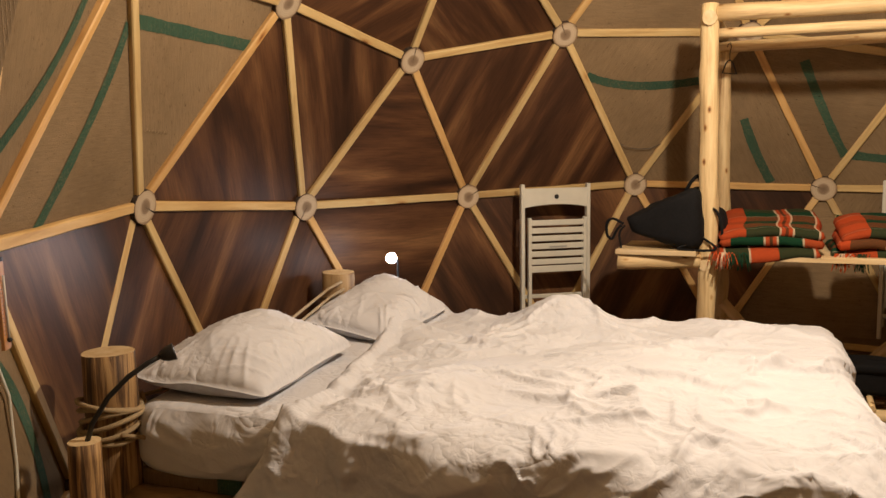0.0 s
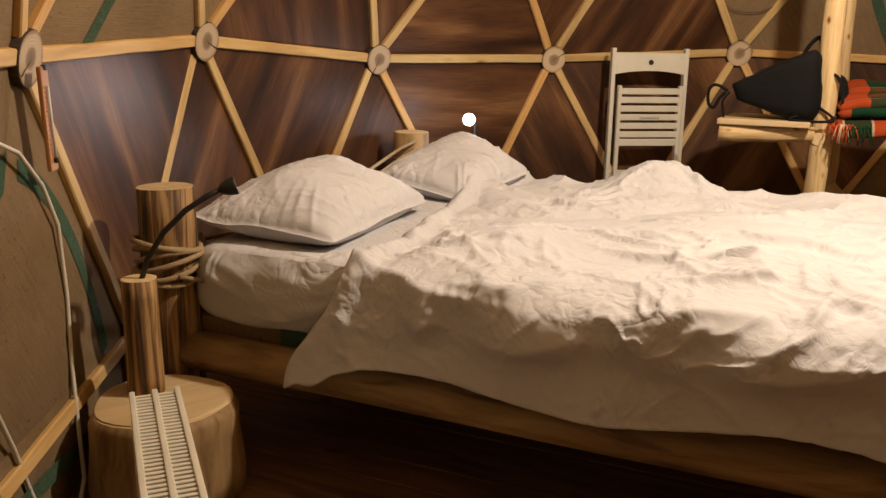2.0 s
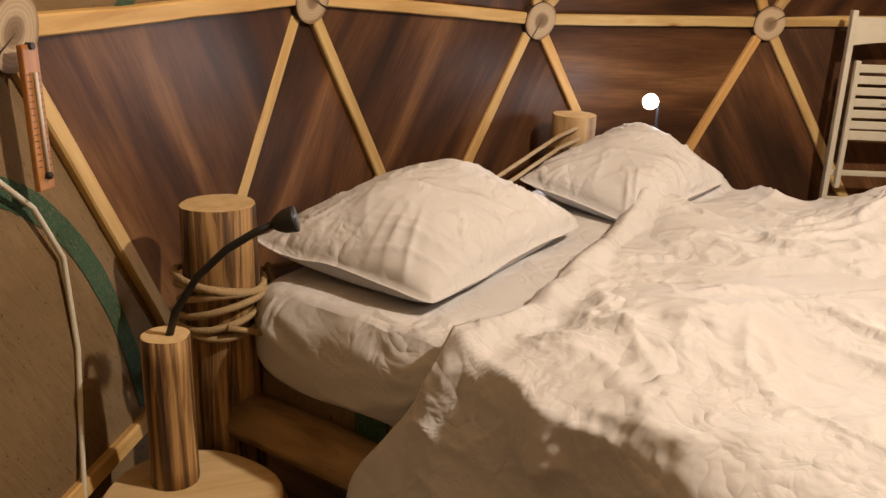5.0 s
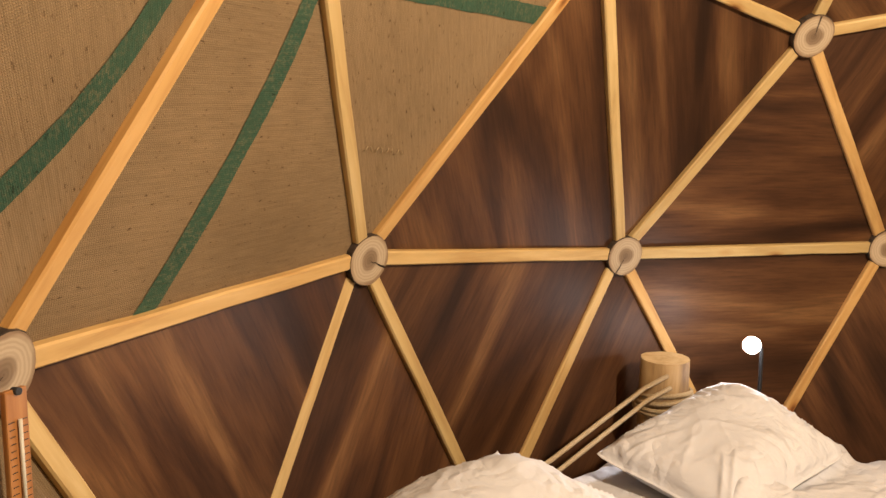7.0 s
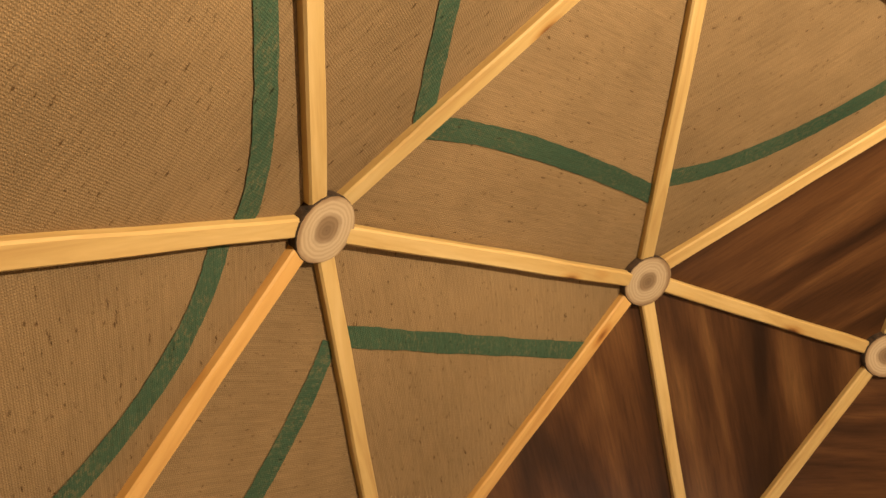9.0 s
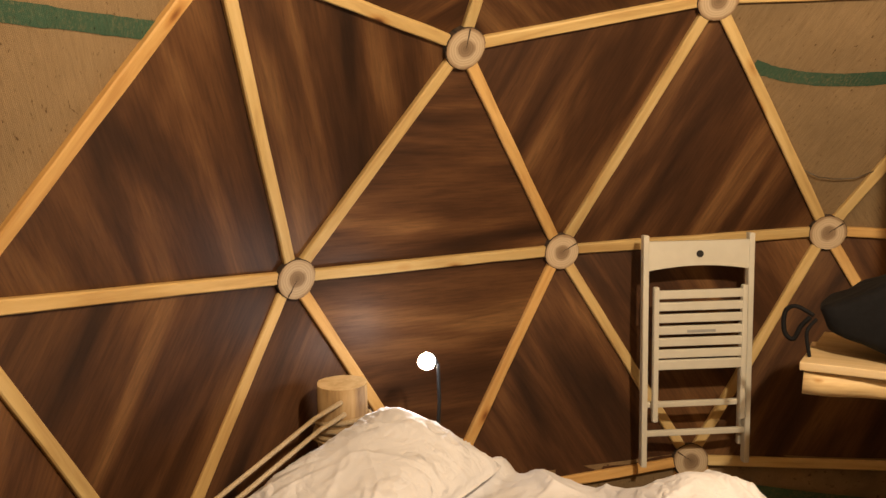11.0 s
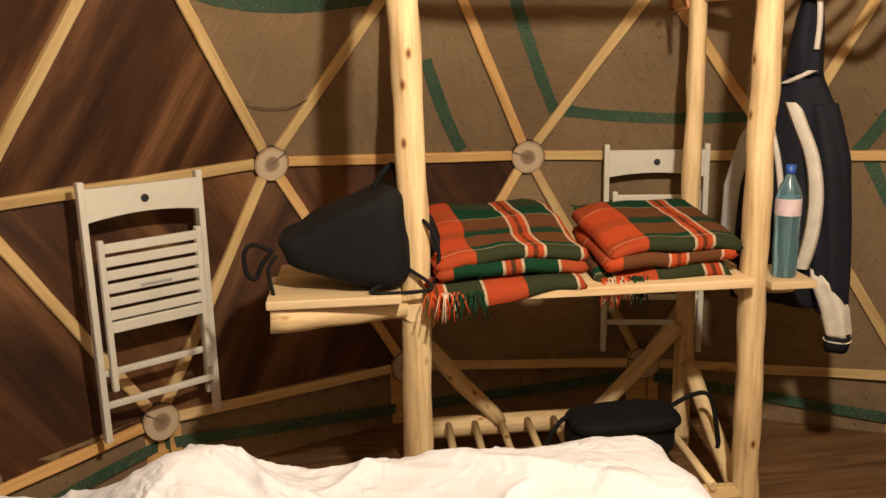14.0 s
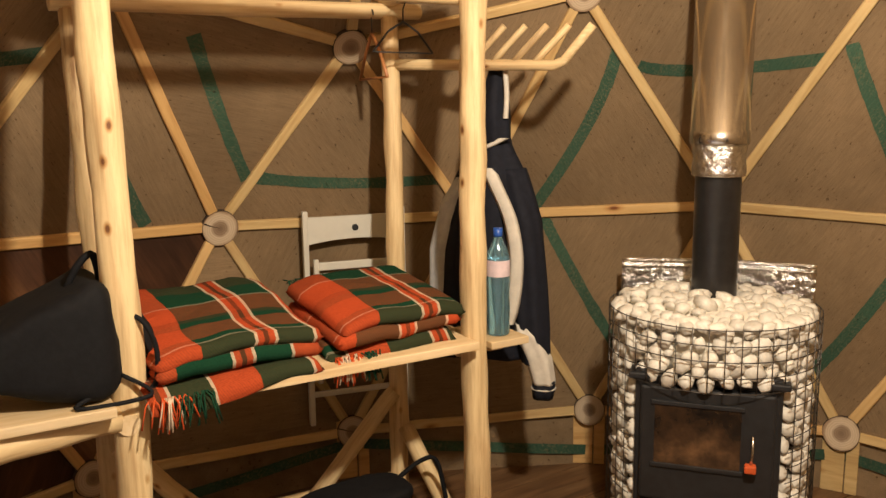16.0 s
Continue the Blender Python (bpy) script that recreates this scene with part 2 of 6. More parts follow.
M_GROUND = mat("night_ground", plain((0.03, 0.032, 0.02), 0.4, 3.0, 0.4), 0.95)


# ---- building helpers ----
def part(name, bm, material, parent=None, label="", smooth=False):
    me = bpy.data.meshes.new(name)
    bm.normal_update()
    bm.to_mesh(me)
    bm.free()
    for m in material if isinstance(material, (list, tuple)) else (material,):
        me.materials.append(m)
    if smooth:
        for p in me.polygons:
            p.use_smooth = True
    ob = new(name, me)
    if parent is not None:
        ob.parent = parent
    return tagged(ob, label)


def thing(name, m, label, category, group="", kind=""):
    ob = new(name)
    ob.empty_display_size = 0.1
    ob.matrix_world = m
    return tagged(ob, label, category, group, kind)


def box(bm, lo, hi, bevel=0.0, m=None):
    r = bmesh.ops.create_cube(bm, size=1.0)
    vs = r["verts"]
    size = [h - l for l, h in zip(lo, hi)]
    mid = [(h + l) / 2 for l, h in zip(lo, hi)]
    bmesh.ops.scale(bm, vec=size, verts=vs)
    bmesh.ops.translate(bm, vec=mid, verts=vs)
    if bevel:
        es = list({e for v in vs for e in v.link_edges})
        res = bmesh.ops.bevel(bm, geom=es, offset=bevel, segments=2, affect="EDGES", profile=0.6)
        vs = list({v for f in res["faces"] for v in f.verts} | {v for v in vs if v.is_valid})
    if m is not None:
        bmesh.ops.transform(bm, matrix=m, verts=vs)
    return vs


def boxed(lo, hi, bevel=0.0, m=None):
    bm = bmesh.new()
    box(bm, lo, hi, bevel, m)
    return bm


def tube(bm, pts, radius, n=10, cap=True, wob=0.0, seed=0.0, mats=(0, 0)):
    """A round stem through pts; radius a number or a function of 0..1. wob roughens its outline."""
    pts = [Vector(p) for p in pts]
    rings = []
    up = None
    for i, p in enumerate(pts):
        d = (pts[min(i + 1, len(pts) - 1)] - pts[max(i - 1, 0)]).normalized()
        if up is None:
            up = d.orthogonal().normalized()
        up = (up - d * up.dot(d)).normalized()
        side = d.cross(up)
        r = radius(i / (len(pts) - 1)) if callable(radius) else radius
        ring = []
        for k in range(n):
            a = 2 * math.pi * k / n
            w = 1 + wob * noise.noise(Vector((math.cos(a) * 1.3 + seed, math.sin(a) * 1.3, i * 0.35 + seed)))
            ring.append(bm.verts.new(p + (up * math.cos(a) + side * math.sin(a)) * r * w))
        rings.append(ring)
    for a, b in zip(rings, rings[1:]):
        for k in range(n):
            f = bm.faces.new((a[k], a[(k + 1) % n], b[(k + 1) % n], b[k]))
            f.smooth = True
            f.material_index = mats[0]
    if cap:
        for ring, flip in ((rings[0], True), (rings[-1], False)):
            f = bm.faces.new(ring[::-1] if flip else ring)
            f.material_index = mats[1]
    return rings


def frame_of(origin, x_axis, z_axis=(0, 0, 1)):
    """A pose with its x axis along x_axis and its z axis near z_axis."""
    x = Vector(x_axis).normalized()
    z = Vector(z_axis)
    z = (z - x * z.dot(x)).normalized()
    y = z.cross(x)
    m = Matrix((x, y, z)).transposed().to_4x4()
    return Matrix.Translation(origin) @ m


def log_between(name, a, b, r0, r1, parent, material=None, seed=0.0, bend=0.0, n=12, steps=9, wob=0.12, label=""):
    """A log as a part whose x axis runs along it."""
    a, b = Vector(a), Vector(b)
    length = (b - a).length
    m = frame_of(a, b - a, (0.13, 0.21, 1) if abs((b - a).normalized().z) < 0.9 else (1, 0, 0))
    bm = bmesh.new()
    pts = []
    for i in range(steps):
        s = i / (steps - 1)
        off = bend * math.sin(math.pi * s)
        pts.append((length * s, off + 0.006 * noise.noise(Vector((s * 3, seed, 1))), 0.006 * noise.noise(Vector((s * 3, seed, 9)))))
    tube(bm, pts, lambda s: r0 + (r1 - r0) * s, n, True, wob, seed, (0, 1))
    ob = part(name, bm, [material or M_PEEL, M_BOARD], parent, label)
    inv = parent.matrix_world.inverted() if parent is not None else Matrix()
    ob.matrix_local = inv @ m
    return ob


# ---- dome ----
R, ZC = 2.447, 0.67
P_IN, S_IN = 2.486, 2.464


def dome_nodes():
    """Nodes of a three-frequency icosahedral dome, by (row, azimuth from +y counterclockwise)."""
    t = math.atan(0.5)

    def ring(k, sign, off):
        a = radians(72 * k + off)
        return Vector((-math.sin(a) * math.cos(t), math.cos(a) * math.cos(t), sign * math.sin(t)))
    top = Vector((0, 0, 1))
    hi = [ring(k, 1, 0) for k in range(5)]
    lo = [ring(k, -1, 36) for k in range(5)]
    tris = []
    for k in range(5):
        tris += [(top, hi[k], hi[(k + 1) % 5]), (hi[(k + 1) % 5], hi[k], lo[k]), (lo[k - 1], lo[k], hi[k])]
    verts, faces = [], set()

    def index(v):
        v = v.normalized()
        for i, w in enumerate(verts):
            if (w - v).length < 1e-4:
                return i
        verts.append(v)
        return len(verts) - 1
    for a, b, c in tris:
        grid = {(i, j): index(a * (3 - i - j) + b * i + c * j) for i in range(4) for j in range(4 - i)}
        for i in range(3):
            for j in range(3 - i):
                faces.add((grid[i, j], grid[i + 1, j], grid[i, j + 1]))
                if i + j < 2:
                    faces.add((grid[i + 1, j], grid[i + 1, j + 1], grid[i, j + 1]))
    keep = [f for f in faces if min(verts[i].z for i in f) > -0.25]
    return verts, sorted(keep)


VERTS, FACES = dome_nodes()


def az_of(v):
    return math.degrees(math.atan2(-v.x, v.y))


def row_of(v):
    return "A" if v.z < -0.1 else "B" if v.z < 0.3 else "C" if v.z < 0.6 else "D" if v.z < 0.85 else "E"


def tag_of(i):
    return row_of(VERTS[i]) + str(round(az_of(VERTS[i]) / 12) * 12)


TAGS = {i: tag_of(i) for f in FACES for i in f}
BY_TAG = {t: i for i, t in TAGS.items()}
OPEN = "B108"
# triangles lined with laminate, by their three nodes
WOOD = [("B60", "B36", "A48"), ("B36", "A48", "A24"), ("B36", "B12", "A24"), ("B12", "A24", "A0"), ("B12", "B-12", "A0"),
        ("B-12", "A0", "A-24"), ("B-12", "B-36", "A-24"), ("B-36", "A-24", "A-48"), ("B-36", "B-60", "A-48"),
        ("B36", "C24", "B12"), ("B12", "C24", "C0"), ("B12", "B-12", "C0"), ("B-12", "C0", "C-24"), ("B-12", "B-36", "C-24"),
        ("C24", "C0", "D0"), ("C0", "C-24", "D0")]
WOOD = {frozenset(w) for w in WOOD}

# direction of the laminate's grain, along one strut of each panel
GRAIN = {("B12", "B-12", "C0"): ("B12", "B-12"), ("B36", "C24", "B12"): ("B12", "C24"), ("B12", "C24", "C0"): ("B12", "C24"),
         ("B-12", "C0", "C-24"): ("B-12", "C-24"), ("B-12", "B-36", "C-24"): ("B-12", "C-24"), ("C24", "C0", "D0"): ("C24", "D0"),
         ("C0", "C-24", "D0"): ("D0", "C-24"), ("B36", "B12", "A24"): ("B12", "A24"), ("B60", "B36", "A48"): ("B60", "A48"),
         ("B12", "A24", "A0"): ("B12", "A24"), ("B12", "B-12", "A0"): ("B12", "B-12"), ("B-12", "A0", "A-24"): ("B-12", "A-24"),
         ("B-12", "B-36", "A-24"): ("B-12", "A-24")}
GRAIN = {frozenset(k): v for k, v in GRAIN.items()}

dome = thing("dome_wall", pose(0, 0, 0), "geodesic dome wall of pine struts, laminate and burlap panels", "wall", kind="structure")


# how far the hand-built hubs stand off the true sphere
SETTLED = {"A-24": (-0.012, -0.007, 0.0), "A-96": (-0.010, 0.0, 0.0), "B-12": (0.002, 0.013, -0.004), "B-36": (-0.002, 0.013, 0.002),
           "B-60": (0.023, 0.002, 0.008), "B12": (-0.023, 0.009, -0.011), "B36": (-0.009, 0.009, 0.011), "B60": (0.010, -0.014, 0.001),
           "C-24": (0.006, -0.007, 0.005), "C-72": (0.008, 0.006, -0.008), "C0": (-0.003, -0.003, 0.017), "C24": (-0.001, -0.001, 0.014),
           "C48": (0.002, -0.006, 0.006), "C72": (0.022, 0.018, -0.030)}


def at_r(i, r):
    return VERTS[i] * r + Vector((0, 0, ZC)) + Vector(SETTLED.get(TAGS[i], (0, 0, 0)))


def panel_mesh(a, b, c, bulge, n, thick=0.006):
    """A triangular sheet, bulging inwards (towards local +z) by bulge, with thickness."""
    bm = bmesh.new()
    for off in (0.0, -thick):
        g = {}
        for i in range(n + 1):
            for j in range(n + 1 - i):
                u, v = i / n, j / n
                w = 1 - u - v
                p = a * w + b * u + c * v
                p = p + Vector((0, 0, off + bulge * 27 * u * v * w))
                g[i, j] = bm.verts.new(p)
        for i in range(n):
            for j in range(n - i):
                t = [(g[i, j], g[i + 1, j], g[i, j + 1])]
                if i + j < n - 1:
                    t.append((g[i + 1, j], g[i + 1, j + 1], g[i, j + 1]))
                for f in t:
                    bm.faces.new(f if off == 0.0 else f[::-1])
    return bm


PANELS, BULGE, SHEETS = {}, {}, {}
rnd = random.Random(4)
for f in FACES:
    names = frozenset(TAGS[i] for i in f)
    if OPEN in names and "B84" not in names:
        continue
    p = [at_r(i, P_IN) if TAGS[i] != OPEN else Vector((-2.438, -0.714, 1.13)) for i in f]
    cen = (p[0] + p[1] + p[2]) / 3
    inward = (Vector((0, 0, ZC)) - cen).normalized()
    nrm = (p[1] - p[0]).cross(p[2] - p[0]).normalized()
    if nrm.dot(inward) < 0:
        p[1], p[2] = p[2], p[1]
        nrm = -nrm
    is_wood = names in WOOD
    k = rnd.randrange(3)
    edge = p[(k + 1) % 3] - p[k]
    if is_wood:
        flat = [p[i] for i in range(3)]
        edge = max((flat[(i + 1) % 3] - flat[i] for i in range(3)), key=lambda e: abs(e.normalized().z) + 0.25 * rnd.random())
        if names in GRAIN:
            g0, g1 = GRAIN[names]
            edge = VERTS[BY_TAG[g1]] - VERTS[BY_TAG[g0]]
    m = frame_of(cen, edge, nrm)
    inv = m.inverted()
    a, b, c = (inv @ q for q in p)
    PANELS[names] = (m, a, b, c)
    BULGE[names] = 0.0 if is_wood else rnd.uniform(0.002, 0.012)
    bm = panel_mesh(a, b, c, BULGE[names], 1 if is_wood else 8)
    ob = part("laminate_panel" if is_wood else "burlap_panel", bm, M_LAM if is_wood else M_BURLAP, dome, smooth=not is_wood)
    ob.matrix_local = m
    SHEETS[names] = ob

# struts nailed a little beside the middle of their hubs
ASIDE = {frozenset(("B36", "A48")): (-0.015, 0.006, 0), frozenset(("B12", "A24")): (-0.010, 0.003, 0), frozenset(("C48", "C24")): (0, 0, -0.010)}
edges = {frozenset(e) for f in FACES for e in ((f[0], f[1]), (f[1], f[2]), (f[2], f[0]))}
for n_e, e in enumerate(sorted(tuple(sorted(e)) for e in edges)):
    # the opening has none, and beside it the cloth hangs over the strut
    if OPEN in (TAGS[e[0]], TAGS[e[1]]) or {TAGS[e[0]], TAGS[e[1]]} == {"B60", "A72"}:
        continue
    a, b = at_r(e[0], S_IN), at_r(e[1], S_IN)
    mid = (a + b) / 2
    nrm = (Vector((0, 0, ZC)) - mid).normalized()
    m = frame_of(a, b - a, nrm)
    m = pose(*ASIDE.get(frozenset((TAGS[e[0]], TAGS[e[1]])), (0, 0, 0))) @ m
    length = (b - a).length
    bm = bmesh.new()
    half, deep, steps = 0.0190, 0.021, 9
    rows = []
    for i in range(steps):
        x = 0.060 + (length - 0.12) * i / (steps - 1)
        w = [0.003 * noise.noise(Vector((x * 5, n_e * 3.1, k))) for k in (0, 5, 9)]
        ch = 0.004
        prof = [(-half + w[0], -deep), (-half + w[0], -ch), (-half + ch + w[0], w[2] * 0.3), (half - ch + w[1], w[2] * 0.3), (half + w[1], -ch), (half + w[1], -deep)]
        rows.append([bm.verts.new((x, y, z)) for y, z in prof])
    for r0, r1 in zip(rows, rows[1:]):
        for k in range(6):
            bm.faces.new((r0[k], r1[k], r1[(k + 1) % 6], r0[(k + 1) % 6]))
    bm.faces.new(rows[0])
    bm.faces.new(rows[-1][::-1])
    ob = part("strut", bm, M_STRUT, dome)
    ob.matrix_local = m

for i, t in TAGS.items():
    if t == OPEN:
        continue
    v = VERTS[i]
    rad = 0.068 + 0.008 * noise.noise(Vector((i * 1.7, 2, 3)))
    bm = bmesh.new()
    rings = []
    for z, s in ((-0.066, 0.98), (-0.004, 1.0), (0.0, 0.965)):
        rings.append([bm.verts.new((rad * s * (1 + 0.06 * noise.noise(Vector((math.cos(q) + i, math.sin(q), 0)))) * math.cos(q),
                                    rad * s * (1 + 0.06 * noise.noise(Vector((math.cos(q) + i, math.sin(q), 5)))) * math.sin(q), z)) for q in (2 * math.pi * k / 22 for k in range(22))])
    for r0, r1 in zip(rings, rings[1:]):
        for k in range(22):
            f = bm.faces.new((r0[k], r0[(k + 1) % 22], r1[(k + 1) % 22], r1[k]))
            f.smooth = True
    f = bm.faces.new(rings[-1])
    f.material_index = 1
    ob = part("hub", bm, [M_BARK, M_END], dome)
    ob.matrix_local = frame_of(at_r(i, R), v.orthogonal(), -v)
    if noise.noise(Vector((i * 3.3, 7, 1))) > -0.15:
        # a drying crack from the pith towards the bark
        bm = bmesh.new()
        q = 5.0 * noise.noise(Vector((i * 2.1, 4, 8)))
        dx, sx = Vector((math.cos(q), math.sin(q), 0)), Vector((-math.sin(q), math.cos(q), 0))
        left, right = [], []
        for k in range(7):
            f = k / 6
            c = dx * rad * (0.05 + 0.88 * f) + sx * 0.004 * noise.noise(Vector((f * 4, i, 2)))
            w = 0.0006 + 0.0024 * f
            left.append(bm.verts.new(c + sx * w + Vector((0, 0, 0.0015))))
            right.append(bm.verts.new(c - sx * w + Vector((0, 0, 0.0015))))
        for k in range(6):
            bm.faces.new((left[k], left[k + 1], right[k + 1], right[k]))
        part("crack", bm, M_BARK, ob, "dark drying crack")


def stripe(names, p0, p1, p2, width=0.047):
    """A dyed band across a burlap panel, through three places given in the panel's own shares."""
    key = frozenset(names)
    m = PANELS[key][0]
    q = [at_r(BY_TAG[n], P_IN) for n in names]

    def place(uv):
        return q[0] + (q[1] - q[0]) * uv[0] + (q[2] - q[0]) * uv[1]
    inv = m.inverted()
    a, b, c = (inv @ place(p) for p in (p0, p1, p2))
    ctl = 2 * b - (a + c) / 2
    la, lb, lc = (inv @ v for v in q)
    nrm = Vector((0, 0, 1))
    bm = bmesh.new()
    prev = None
    n = 40

    def lift(p):
        # follow the bulge of the sheet
        d = (lb - la).cross(lc - la).z
        u = (p - la).cross(lc - la).z / d
        v = (lb - la).cross(p - la).z / d
        w = 1 - u - v
        bul = BULGE[key] * 27 * max(u, 0) * max(v, 0) * max(w, 0)
        return Vector((p.x, p.y, bul + 0.0018))
    for i in range(n + 1):
        t = -0.06 + 1.12 * i / n
        p = a * (1 - t) ** 2 + ctl * 2 * t * (1 - t) + c * t * t
        d = ((ctl - a) * (1 - t) + (c - ctl) * t).normalized()
        side = nrm.cross(d)
        w = width * (0.5 + 0.07 * noise.noise(Vector((t * 6, a.x * 9, 2))) + 0.05 * noise.noise(Vector((t * 31, a.y * 9, 5))))
        row = [bm.verts.new(lift(p + side * w * k)) for k in (-1, 0, 1)]
        if prev:
            for k in range(2):
                bm.faces.new((prev[k], row[k], row[k + 1], prev[k + 1]))
        prev = row
    bmesh.ops.recalc_face_normals(bm, faces=bm.faces)
    ob = part("green_stripe", bm, M_GREEN, SHEETS[key], "dyed dark green stripe", smooth=True)


stripe(("C72", "C48", "B60"), (0.72, 0.01), (0.50, 0.35), (0.05, 0.665), 0.048)
stripe(("C48", "B60", "B36"), (0.04, 0.245), (0.30, 0.29), (0.70, 0.29))
stripe(("C48", "C24", "B36"), (0.04, 0.24), (0.33, 0.24), (0.74, 0.24))
stripe(("C72", "C48", "D72"), (0.42, 0.47), (0.655, 0.20), (0.77, 0.01), 0.048)
stripe(("C48", "D72", "D36"), (0.33, 0.31), (0.15, 0.28), (0.0, 0.26))
stripe(("C48", "C24", "D36"), (0.03, 0.26), (0.3, 0.28), (0.72, 0.25))
stripe(("C24", "D36", "D0"), (0.27, 0.05), (0.18, 0.35), (0.14, 0.72))
stripe(("C-24", "C-48", "B-36"), (0.04, 0.28), (0.31, 0.33), (0.75, 0.28))
stripe(("C-48", "B-36", "B-60"), (0.24, 0.33), (0.26, 0.51), (0.26, 0.69))
stripe(("C-72", "C-48", "B-60"), (0.57, 0.17), (0.31, 0.45), (0.05, 0.71))
stripe(("C-72", "B-84", "B-60"), (0.03, 0.7), (0.37, 0.4), (0.76, 0.01))
stripe(("C-96", "B-84", "B-108"), (0.03, 0.25), (0.28, 0.29), (0.68, 0.27))
stripe(("A-96", "B-84", "B-108"), (0.65, 0.3), (0.37, 0.28), (0.06, 0.27))
stripe(("C-96", "C-120", "B-108"), (0.04, 0.33), (0.24, 0.35), (0.66, 0.32))
stripe(("C-120", "B-108", "B-132"), (0.22, 0.05), (0.25, 0.23), (0.3, 0.6))
stripe(("A-120", "B-108", "B-132"), (0.25, 0.6), (0.24, 0.3), (0.25, 0.04))
stripe(("A48", "B60", "A72"), (0.70, 0.20), (0.48, 0.115), (0.10, 0.18), 0.052)
stripe(("B84", "B60", "A72"), (0.20, 0.37), (0.50, 0.33), (0.74, 0.27), 0.075)

# coarse stitches that join two pieces of burlap
for a, b, count, names in (((-1.978, 0.71, 1.91), (-1.985, 0.82, 1.835), 9, None), ((-1.464, 1.80, 1.426), (-1.349, 1.891, 1.416), 8, None)):
    a, b = Vector(a), Vector(b)
    inw = (Vector((0, 0, ZC)) - (a + b) / 2).normalized()
    host = min(SHEETS, key=lambda k: (PANELS[k][0].translation - (a + b) / 2).length)
    lower = PANELS[host][0]
    for k in range(count):
        p = a.lerp(b, (k + 0.5) / count)
        q = lower.inverted() @ p
        q.z = BULGE[host] * 0.8 + 0.004
        d = lower.inverted().to_3x3() @ (b - a).normalized()
        side = Vector((-d.y, d.x, 0)).normalized() * 0.007 + Vector((d.x, d.y, 0)) * 0.004 * (-1) ** k
        bm = bmesh.new()
        tube(bm, [q - side, q + Vector((0, 0, 0.0025)), q + side], 0.0012, 6)
        part("stitch", bm, M_ROPE, SHEETS[host], smooth=True)

# low burlap skirt between the lowest struts and the floor, with a stub post under each hub
low = sorted((t for t in BY_TAG if t[0] == "A"), key=lambda t: az_of(VERTS[BY_TAG[t]]))
low = [t for t in low if len([1 for q in low if q == t]) == 1]
for n_l, t in enumerate(low):
    a = at_r(BY_TAG[t], P_IN)
    b = at_r(BY_TAG[low[(n_l + 1) % len(low)]], P_IN)
    if {t, low[(n_l + 1) % len(low)]} == {"A96", "A120"}:
        continue
    m = frame_of((a.x, a.y, 0), (b.x - a.x, b.y - a.y, 0))
    length = Vector((b.x - a.x, b.y - a.y)).length
    inside = 1 if (m.to_3x3() @ Vector((0, 1, 0))).dot(Vector((-a.x, -a.y, 0))) > 0 else -1
    bm = bmesh.new()
    rows = []
    for i in range(9):
        x = length * i / 8
        rows.append([bm.verts.new((x, 0.01 * noise.noise(Vector((x * 3, n_l, z * 6))), z)) for z in (-0.03, 0.06, 0.13, 0.20, 0.27)])
    for r0, r1 in zip(rows, rows[1:]):
        for k in range(4):
            bm.faces.new((r0[k], r1[k], r1[k + 1], r0[k + 1]))
    ob = part("burlap_skirt", bm, M_BURLAP, dome, smooth=True)
    ob.matrix_local = m
    bm = bmesh.new()
    pv = None
    for i in range(9):
        x = length * i / 8
        zc = 0.04 + 0.09 * (i / 8 if n_l % 2 else 1 - i / 8)
        row = [bm.verts.new((x, inside * 0.014 + 0.01 * noise.noise(Vector((x * 3, n_l, z * 6))), z)) for z in (zc, zc + 0.045)]
        if pv:
            bm.faces.new((pv[0], row[0], row[1], pv[1]))
        pv = row
    part("green_stripe", bm, M_GREEN, ob, "dyed dark green stripe")
for t in low:
    v = VERTS[BY_TAG[t]]
    d = Vector((v.x, v.y, 0)).normalized()
    m = frame_of(d * 2.452, (-d.y, d.x, 0))
    bm = bmesh.new()
    for x0, x1, y in ((-0.068, -0.022, 0.006), (-0.018, 0.066, 0.0)):
        box(bm, (x0, y - 0.03, 0.0), (x1, y + 0.03, 0.255 + 0.01 * y), 0.004)
    ob = part("stub_post", bm, M_STRUT, dome)
    ob.matrix_local = m

# doorway on the side where the camera comes in
door = thing("door_1", pose(0, 0, 0), "open doorway framed with brown planed boards", "doorway", kind="structure")
for x, y in ((-2.478, -0.752), (-1.82, -1.76)):
    ob = part("jamb", boxed((-0.03, -0.03, -0.03), (0.03, 0.03, 2.02), 0.004), M_FLOOR, door)
    ob.matrix_local = frame_of((x, y, 0), (x, y, 0))
for corner, z in (("C96", 2.0), ("A96", -0.02)):
    tri_pts = [Vector((-2.440, -0.715, 1.13)), at_r(BY_TAG[corner], P_IN), Vector((-2.440, -0.715, z))]
    bm = bmesh.new()
    bm.faces.new([bm.verts.new(q) for q in tri_pts])
    ob = part("burlap_infill", bm, M_BURLAP, door, "burlap infill beside the jamb")
    mod = ob.modifiers.new("thick", "SOLIDIFY")
    mod.thickness, mod.offset = 0.006, 0.0
pa, pb = Vector((-2.478, -0.752, 2.02)), Vector((-1.82, -1.76, 2.02))
ob = part("lintel", boxed((-0.06, -0.06, 0.0), ((pb - pa).length + 0.06, 0.06, 0.07), 0.004), M_FLOOR, door)
ob.matrix_local = frame_of(pa, pb - pa)

